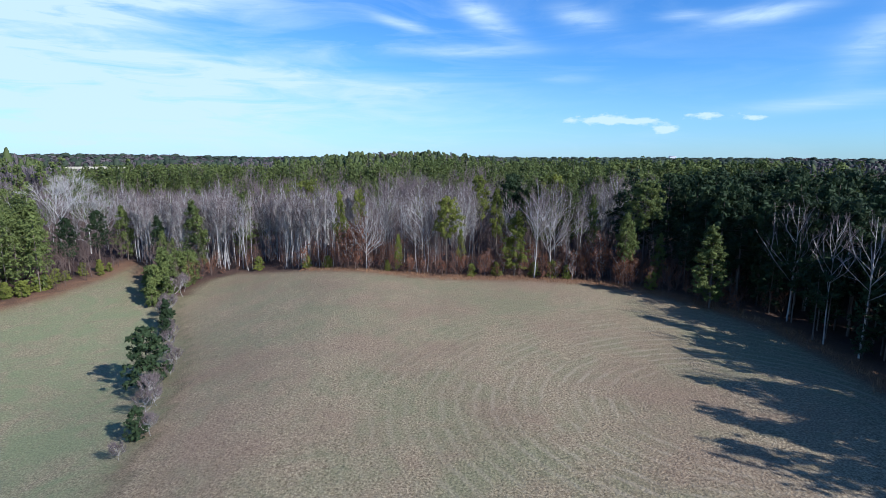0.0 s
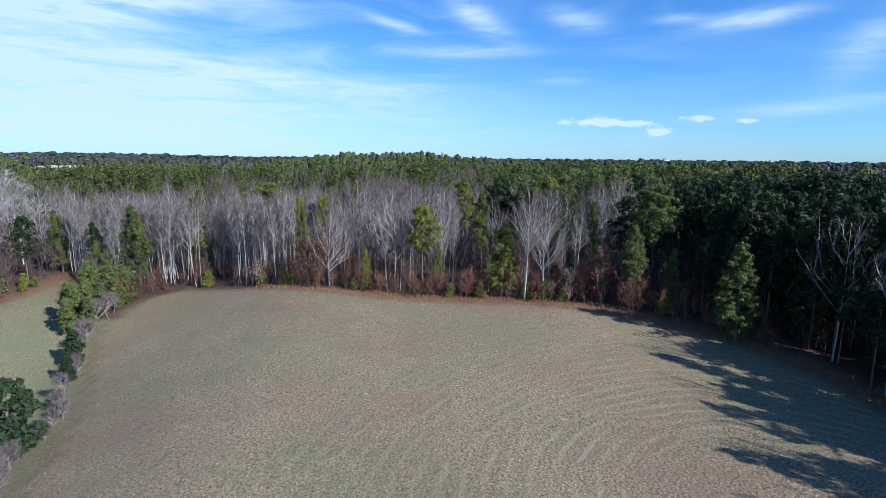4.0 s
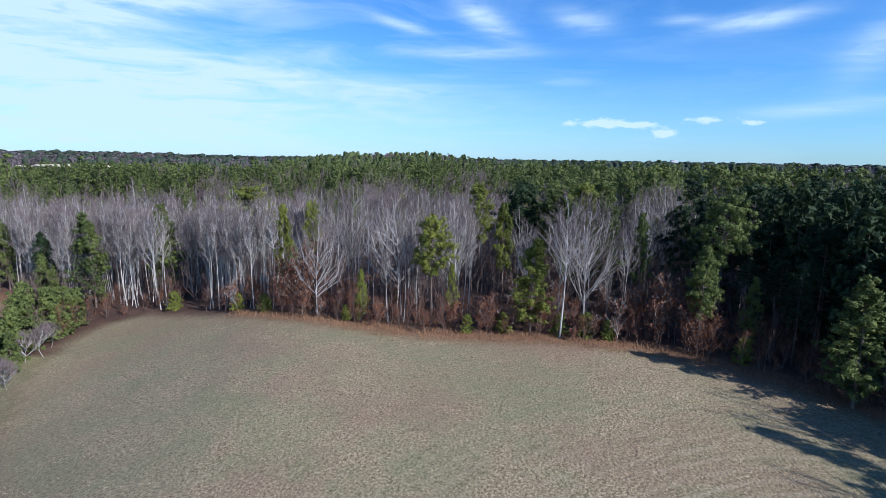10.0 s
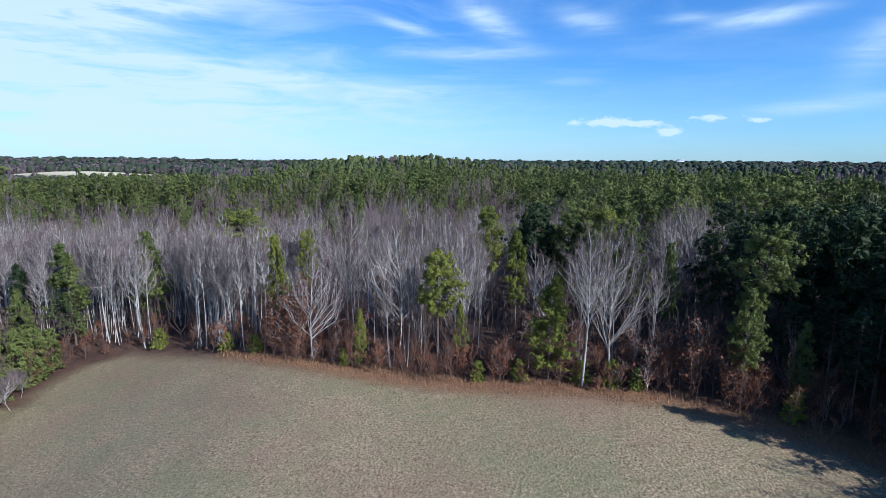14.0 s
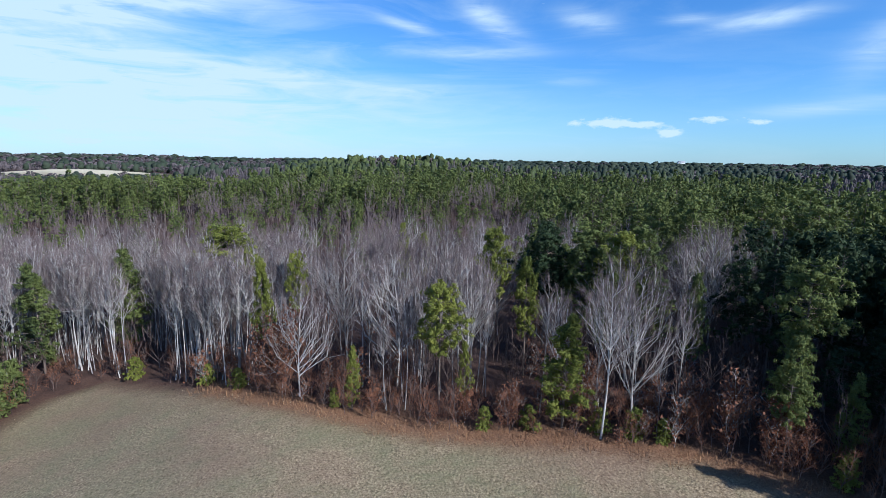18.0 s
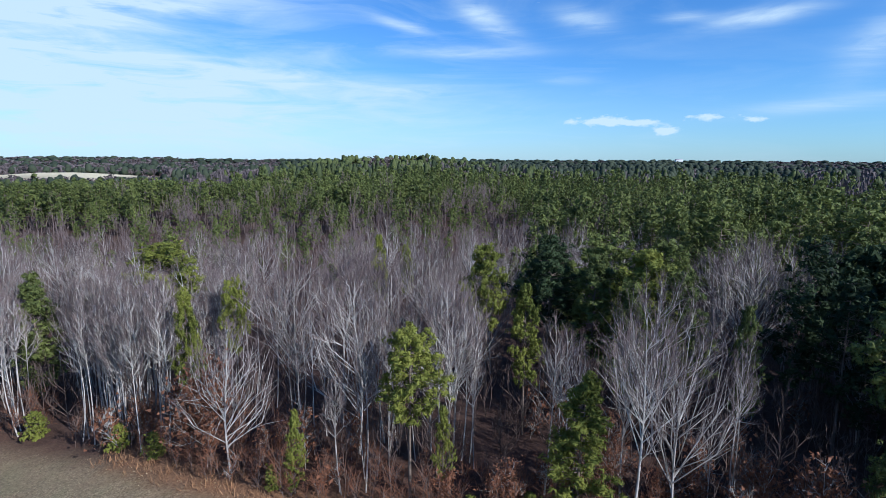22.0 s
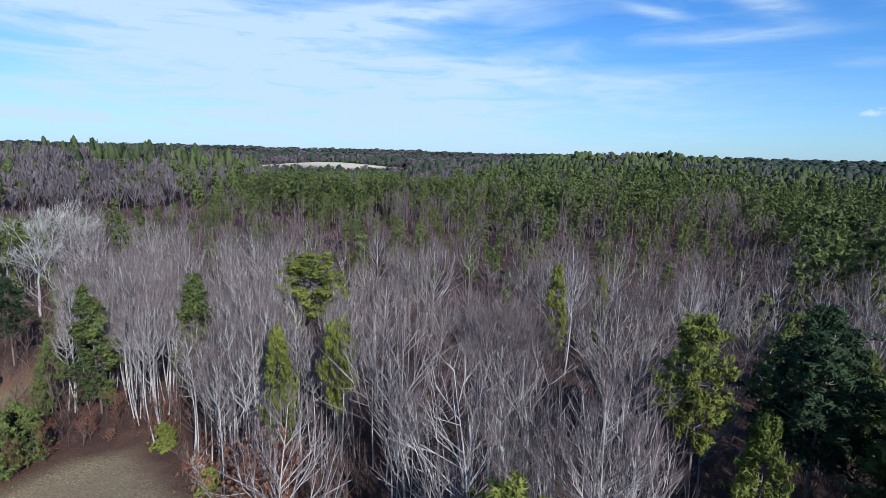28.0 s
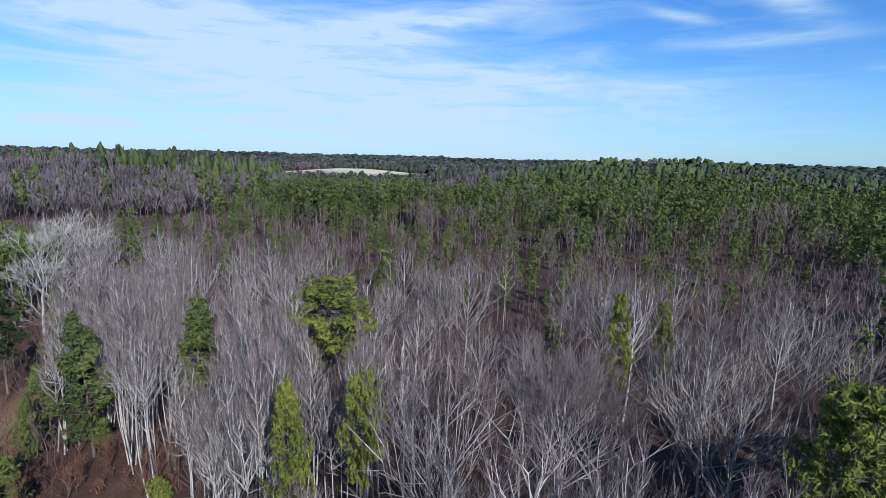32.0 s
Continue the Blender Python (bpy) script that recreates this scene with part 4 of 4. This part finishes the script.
# the wood
def wood():
    hero, lite, far, plite, strays = [], [], [], [], []
    x, y = scatter(-175, 120, 20, 325, 5.0, rng)
    free = ~(inside(EDGE, x, y) | inside(SIDE, x, y)) & (from_edge(EDGE, x, y) > 0.8)
    free &= ~((x < -16) & (y < 100) & (x > -60))
    free &= ((x < 38) | (y > 76)) & (np.abs(x) < 0.95 * y + 25) & ~((x > 0) & (y < 60) & (x > 75))
    front = 272 + 0.05 * x - 22 * ss(-40, 40, x) + 12 * np.sin(x * 0.05)
    low = (y > 182 + 0.12 * x) & (y < front) & (x < 28)
    free &= (y < 190) | (rng.uniform(size=x.size) < 0.8)
    free &= ~((x < -70) & (x < -0.6 * y) & (y < 152) & (rng.uniform(size=x.size) < 0.85))
    low = low[free]
    x, y = x[free], y[free]
    share, thick = pine_share(x, y), lumps(x, y, 0.045, 3.1)
    for i in range(len(x)):
        a, b = x[i], y[i]
        if crowded(a, b):
            continue
        edge = float(from_edge(EDGE, a, b))
        if a < -20 and edge < 1.5:
            continue
        turn, s, h = rng.uniform(0, 6.28), rng.uniform(0.74, 1.1) * (0.88 + 0.22 * thick[i]), rng.uniform(0.85, 1.08)
        if b > 250 and a < 30:
            s *= 1.15
            h *= 1.1
        if b > 138 and share[i] < 0.5:
            s *= 0.88
        if low[i]:
            s *= rng.uniform(0.6, 0.85)
        if edge < 5:
            s *= rng.uniform(0.7, 1.0)
        if share[i] < 0.1 and b < 182 and rng.uniform() < (0.45 if b > 114 else 0.22):
            continue
        if rng.uniform() < share[i] and a < 36 and b < 182 and a > -75 and (b > 128 or share[i] > 0.1):
            strays.append((a, b, s, turn))
        elif rng.uniform() < share[i] and (b > 128 or share[i] > 0.1):
            s, h = s * rng.uniform(.85, 1.15) * (1.2 if a > 38 and 122 < b < 200 else 1.0), h * rng.uniform(.8, 1.1)
            plite.append((rng.integers(4), a, b, s, turn, min(h, (1.06 if b > 220 else 1.2) / s)))
        elif -75 < a < 48 and b < 165 and len(hero) < 230 and not (a < -24 and edge < 16):
            hero.append((a, b, s, turn))
        elif -75 < a < -24 and edge < 16 and b < 150:
            continue
        elif b < 175:
            lite.append((rng.integers(4), a, b, s, turn, h))
        else:
            far.append((rng.integers(3), a, b, s, turn, h))
    for k, (a, b, s, turn) in enumerate(hero):
        white = rng.uniform() < (0.35 if a < -25 else 0.2)
        parts = BARE_WHITE_MESH[rng.integers(4)] if white else BARE_MESH[rng.integers(8)]
        place_tree("bare_tree", parts, a, b, s, math.degrees(turn), "leafless tree with whitish trunk and twigs" if white else "slender leafless grey tree of the winter wood", "tree", "bare trees of the wood", tall=rng.uniform(.92, 1.08))
    for a, b, s, turn in strays[:44]:
        place_tree("pine_tree", PINE_MESH[rng.integers(5)], a, b, s * rng.uniform(.6, .85), math.degrees(turn), "green pine among the bare trees", "pine tree", "pines in the wood", tall=rng.uniform(1.0, 1.3))
    woods("bare_woods", BARE_LITE, [M_BARK, M_TWIG], lite, "grey leafless deciduous woods in winter")
    woods("distant_bare_woods", BARE_FAR, [M_TWIG, M_TWIG], far, "distant grey leafless woods")
    woods("pine_woods", PINE_LITE, [M_PINEBARK, M_NEEDLE], [p for p in plite if p[2] > 165 or p[1] < 25 or p[1] > 75], "green pine plantation with bare lower trunks")
    woods("grove_pine_woods", PINE_NEAR, [M_PINEBARK, M_NEEDLE], [(p[0] % 3, *p[1:]) for p in plite if 25 <= p[1] <= 75 and 122 < p[2] <= 165], "green pines crowding behind the bare trees")
    # shade of the right-hand wood put into the needle colour
    woods("shaded_pine_woods", PINE_NEAR, [M_PINEBARK, M_NEEDLE_DARK], [(p[0] % 3, *p[1:]) for p in plite if 25 <= p[1] <= 75 and p[2] <= 122], "pines behind the field's edge, their needles coloured dark for shade")
    # the dense pines of the field's right side, needles darkened for shade, and the left wood, branched to the ground
    thick_pine = [pine_tree(121 + k, 15, (.12, .3, .45)[k], .2, 20, 3, 5, .86, (.65, .5, .4)[k], sides=4, needle=.22) for k in range(3)]
    x, y = scatter(36, 92, 22, 124, 4.2, rng)
    ok = ~inside(EDGE, x, y) & (from_edge(EDGE, x, y) > 1.4) & (x < 0.9 * y + 60) & ((x > 45) | (y < 76))
    x2, y2 = scatter(-140, -77, 82, 150, 4.8, rng)
    ok2 = ~inside(SIDE, x2, y2) & (from_edge(SIDE, x2, y2) > 1.5) & (rng.uniform(size=x2.size) < 0.9) & (x2 < -0.765 * y2 - 1)
    near = from_edge(EDGE, x, y)
    spots = [(rng.integers(3), a, b, rng.uniform(.75, .95) if d < 6 else rng.uniform(.95, 1.15), rng.uniform(0, 6.28), rng.uniform(.8, 1.05) if d < 6 else rng.uniform(1.0, 1.18)) for a, b, d in zip(x[ok], y[ok], near[ok]) if b < 77 or d > 3]
    x, y = scatter(52, 82, -30, 82, 4.6, rng)
    # tall bare trees, mostly out of view, added to cast shade on the field
    belt = [(rng.integers(4), a, b, rng.uniform(.98, 1.14), rng.uniform(0, 6.28), 1.0) for a, b in zip(x, y) if rng.uniform() < (0.75 if b < 24 else 0.25)]
    woods("side_bare_woods", BARE_LITE, [M_BARK, M_TWIG], belt, "tall leafless trees among the pines beside the field, mostly unseen, added to shade it")
    bank = [(rng.integers(3), a, b, rng.uniform(.75, 1.0), rng.uniform(0, 6.28), rng.uniform(.95, 1.15)) for a, b in zip(x2[ok2], y2[ok2])]
    woods("edge_pine_woods", thick_pine, [M_PINEBARK, M_NEEDLE_DARK], spots, "dense pines branched to the ground, shade put into their dark needles")
    woods("bank_pine_woods", thick_pine, [M_PINEBARK, M_NEEDLE], bank, "green pines on the bank beyond the side field")
    # brown-leaved saplings under the edge trees
    small_oak = [leafy_tree(131, 4.5, .28, 170), leafy_tree(132, 3.5, .3, 150)]
    x, y = scatter(-60, 45, 92, 128, 4.2, rng)
    ok = ~inside(EDGE, x, y) & (from_edge(EDGE, x, y) > 0.5) & (lumps(x, y, .07, 5.5) > .57) & (x > -30)
    woods("brown_saplings", small_oak, [M_BARK, M_LEAF], [(rng.integers(2), a, b, rng.uniform(.6, 1.2), rng.uniform(0, 6.28), 1.0) for a, b in zip(x[ok], y[ok])], "small saplings with rusty dead leaves under the trees", "saplings")
    # small bare trees under the tall ones
    mid_tree = [winter_tree(151, 8.5, .25, .2, 9, 3, 4, 3, .006, .016), winter_tree(152, 7, .2, .26, 9, 3, 4, 3, .006, .016), winter_tree(153, 10, .3, .17, 9, 3, 4, 3, .006, .016)]
    x, y = scatter(-112, 48, 92, 165, 4.0, rng)
    ok = ~(inside(EDGE, x, y) | inside(SIDE, x, y)) & (from_edge(EDGE, x, y) > 1.0) & ~((x < -16) & (y < 100)) & (rng.uniform(size=x.size) < 0.8)
    woods("understory_trees", mid_tree, [M_BRUSH, M_BRUSH], [(rng.integers(3), a, b, rng.uniform(.7, 1.15), rng.uniform(0, 6.28), 1.0) for a, b in zip(x[ok], y[ok])], "small grey leafless trees under the tall ones", "trees")
    # saplings and brush
    x, y = scatter(-110, 50, 88, 150, 3.9, rng)
    free = ~(inside(EDGE, x, y) | inside(SIDE, x, y)) & (from_edge(EDGE, x, y) > 0.3) & ~((x < -16) & (y < 103)) & ((x > -22) | (rng.uniform(size=x.size) < 0.9))
    x, y = x[free], y[free]
    sap = [bare_tree(101, 5.5, .3, .12, 6, 2, 4, sides=3), bare_tree(102, 7, .35, .1, 6, 2, 4, sides=3), bare_tree(103, 3.5, .15, .22, 8, 2, 5, sides=3)]
    woods("underbrush", sap, [M_BRUSH, M_BRUSH], [(rng.integers(3), a, b, rng.uniform(.6, 1.15), rng.uniform(0, 6.28), 1.0) for a, b in zip(x, y)], "thin grey saplings and brush under the trees", "underbrush")


wood()


def edge_brush():
    forms = [bare_tree(141, 3.2, .06, .34, 12, 3, 4, sides=3, lean=.1), bare_tree(142, 4.6, .1, .24, 11, 3, 4, sides=3, lean=.08), leafy_tree(143, 2.4, .34, 110)]
    x, y = scatter(-60, 52, 78, 122, 1.7, rng)
    d = from_edge(EDGE, x, y)
    ok = ~inside(EDGE, x, y) & ~inside(SIDE, x, y) & (d < rng.uniform(1, 11, x.size)) & ~((x < -16) & (y < 103)) & ((x > -22) | (rng.uniform(size=x.size) < 0.6))
    spots = [(rng.choice(3, p=(.48, .4, .12)), a, b, rng.uniform(.6, 1.15), rng.uniform(0, 6.28), 1.0) for a, b in zip(x[ok], y[ok])]
    woods("edge_thicket", forms, [M_BRUSH, M_LEAF], spots, "tangled brown brush along the edge of the wood", "thicket")
    for x, y, s in [(-24, 108.4, .42), (-29, 110.8, .45), (-41, 115.5, .5), (-11, 102.6, .35), (17, 97.4, .45), (20.5, 96.6, .52), (23, 95.8, .42), (5.5, 98.4, .4), (36, 89, .5), (10, 98.2, .45)]:
        place_tree("evergreen_bush", BUSH_MESH, x, y, s, rng.uniform(0, 360), "low olive green evergreen bush at the wood's edge", "bush", "edge bushes")


edge_brush()


def far_woods():
    pines, bares = [], []
    for d0, d1, step in ((325, 420, 6.2), (420, 600, 8.5), (600, 850, 12.0), (850, 1250, 17.0), (1250, 1900, 28.0), (1900, 3000, 46.0)):
        x, y = scatter(-d1, d1, 0, d1, step, rng)
        d = np.hypot(x, y)
        hay = np.exp(-(((x + 500) / 130) ** 2 + ((y - 715) / 75) ** 2)) > 0.22
        ok = (d >= d0) & (d < d1) & (y > 0.42 * np.abs(x) * (x < 0) + 1.13 * x * (x > 0) + 55) & ~hay & ((y > 325) | (np.abs(x) > 120))
        x, y, d = x[ok], y[ok], d[ok]
        kind = lumps(x, y, 0.006, 9.3)
        pineish = np.where(x > -0.27 * y - 20, np.where(kind > 0.3, 0.9, 0.4), np.where(kind > 0.56, 0.8, 0.1))
        pineish = np.where((x < -0.27 * y) & (y < 312) & (x > -210), 0.9, pineish)
        pineish = np.where(x > 0.6 * y, np.minimum(pineish, 0.3), pineish)
        lane = (np.abs(np.degrees(np.arctan2(5 - x, y - 83)) - 36) < 8) & (d > 330) & (d < 820)
        for a, b, p, cut in zip(x, y, pineish, lane):
            s = max(1.0, step / 8.0) * rng.uniform(.8, 1.2)
            h = 1 / max(1.0, step / 8.0) * rng.uniform(.7, 1.25) * (0.6 if cut else 1.0)
            (pines if rng.uniform() < p else bares).append((rng.integers(3) + (6 if d0 < 400 else 0 if d0 < 600 else 3), a, b, s, rng.uniform(0, 6.28), h))
    sprays = [far_bare(111 + k, 14, 3.4, 9, .4) for k in range(3)]
    woods("far_pine_woods", PINE_FAR, [M_PINEBARK, M_NEEDLE_FAR], [p for p in pines if p[0] < 3], "far rolling pine forest, olive green")
    woods("hillside_pine_woods", PINE_MID, [M_PINEBARK, M_NEEDLE], [(p[0] - 6, *p[1:]) for p in pines if p[0] > 5], "green pines among the woods of a low hillside")
    woods("ridge_pine_woods", PINE_RIDGE * 2, [M_PINEBARK, M_NEEDLE_RIDGE], [p for p in pines if 2 < p[0] < 6 and np.hypot(p[1] + 108, p[2] - 1060) > 210], "dark pine forest on the farthest ridges, its colour dulled for haze")
    woods("hill_pine_woods", PINE_RIDGE * 2, [M_PINEBARK, M_NEEDLE_FAR], [p for p in pines if 2 < p[0] < 6 and np.hypot(p[1] + 108, p[2] - 1060) <= 210], "pine forest over a low far hill")
    woods("far_bare_woods", BARE_LOW + sprays, [M_FARBARE, M_FARBARE], [(p[0] % 6, *p[1:]) for p in bares], "far leafless forest, grey violet")


far_woods()


# ---- grass ----
def grass():
    form = Form()
    g = np.random.default_rng(8)
    for _ in range(5):
        form.blade(np.array([*g.normal(size=2) * .12, 0]), unit(np.array([*g.normal(size=2) * .6, 1.0])), g.uniform(.18, .38), .05, 0, g)
    x, y = scatter(-50, 58, 18, 112, .72, rng)
    ok = inside(EDGE, x, y)
    x, y = x[ok], y[ok]
    woods("field_grass", [form], [M_GRASS], [(0, a, b, rng.uniform(.5, 1.1), rng.uniform(0, 6.28), .8) for a, b in zip(x, y)], "short dry tan grass tufts of the field", "grass")
    tall = Form()
    for _ in range(9):
        tall.blade(np.array([*g.normal(size=2) * .2, 0]), unit(np.array([*g.normal(size=2) * .45, 1.0])), g.uniform(.5, 1.0), .035, 0, g)
    x, y = scatter(-60, 58, 40, 112, .75, rng)
    d = from_edge(EDGE, x, y)
    ok = (d < rng.uniform(.2, 2.6, x.size)) & (y > 45) & (x > -30) & ((y > 92) | (x > -16))
    x, y = x[ok], y[ok]
    woods("sedge_fringe", [tall], [M_FRINGE], [(0, a, b, rng.uniform(.6, 1.2), rng.uniform(0, 6.28), 1.0) for a, b in zip(x, y)], "rusty broom sedge along the field edge", "grass")


grass()


# ---- a far farm building ----
def far_barn():
    barn = new("farm_building")
    barn.matrix_world = pose(940, 2200, float(land(940, 2200)) + 14)
    w, d, h = 26, 12, 9
    bm = bmesh.new()
    bmesh.ops.create_cube(bm, size=1)
    bmesh.ops.transform(bm, matrix=Matrix.Translation((0, 0, h / 2 - 8)) @ Matrix.Diagonal((w, d, h + 16, 1)), verts=bm.verts)
    me = bpy.data.meshes.new("wall")
    bm.to_mesh(me)
    me.materials.append(M_WALL)
    new("wall", me).parent = barn
    v = [(-w / 2 - 1, -d / 2 - 1, h), (w / 2 + 1, -d / 2 - 1, h), (w / 2 + 1, d / 2 + 1, h), (-w / 2 - 1, d / 2 + 1, h), (-w / 2 - 1, 0, h + 5), (w / 2 + 1, 0, h + 5)]
    f = [(0, 1, 5), (0, 5, 4), (2, 3, 4), (2, 4, 5), (1, 2, 5), (3, 0, 4)]
    new("roof", mesh_from("roof", v, f, [M_ROOF])).parent = barn
    tagged(barn, "far white farm building with a grey roof", "building")


far_barn()
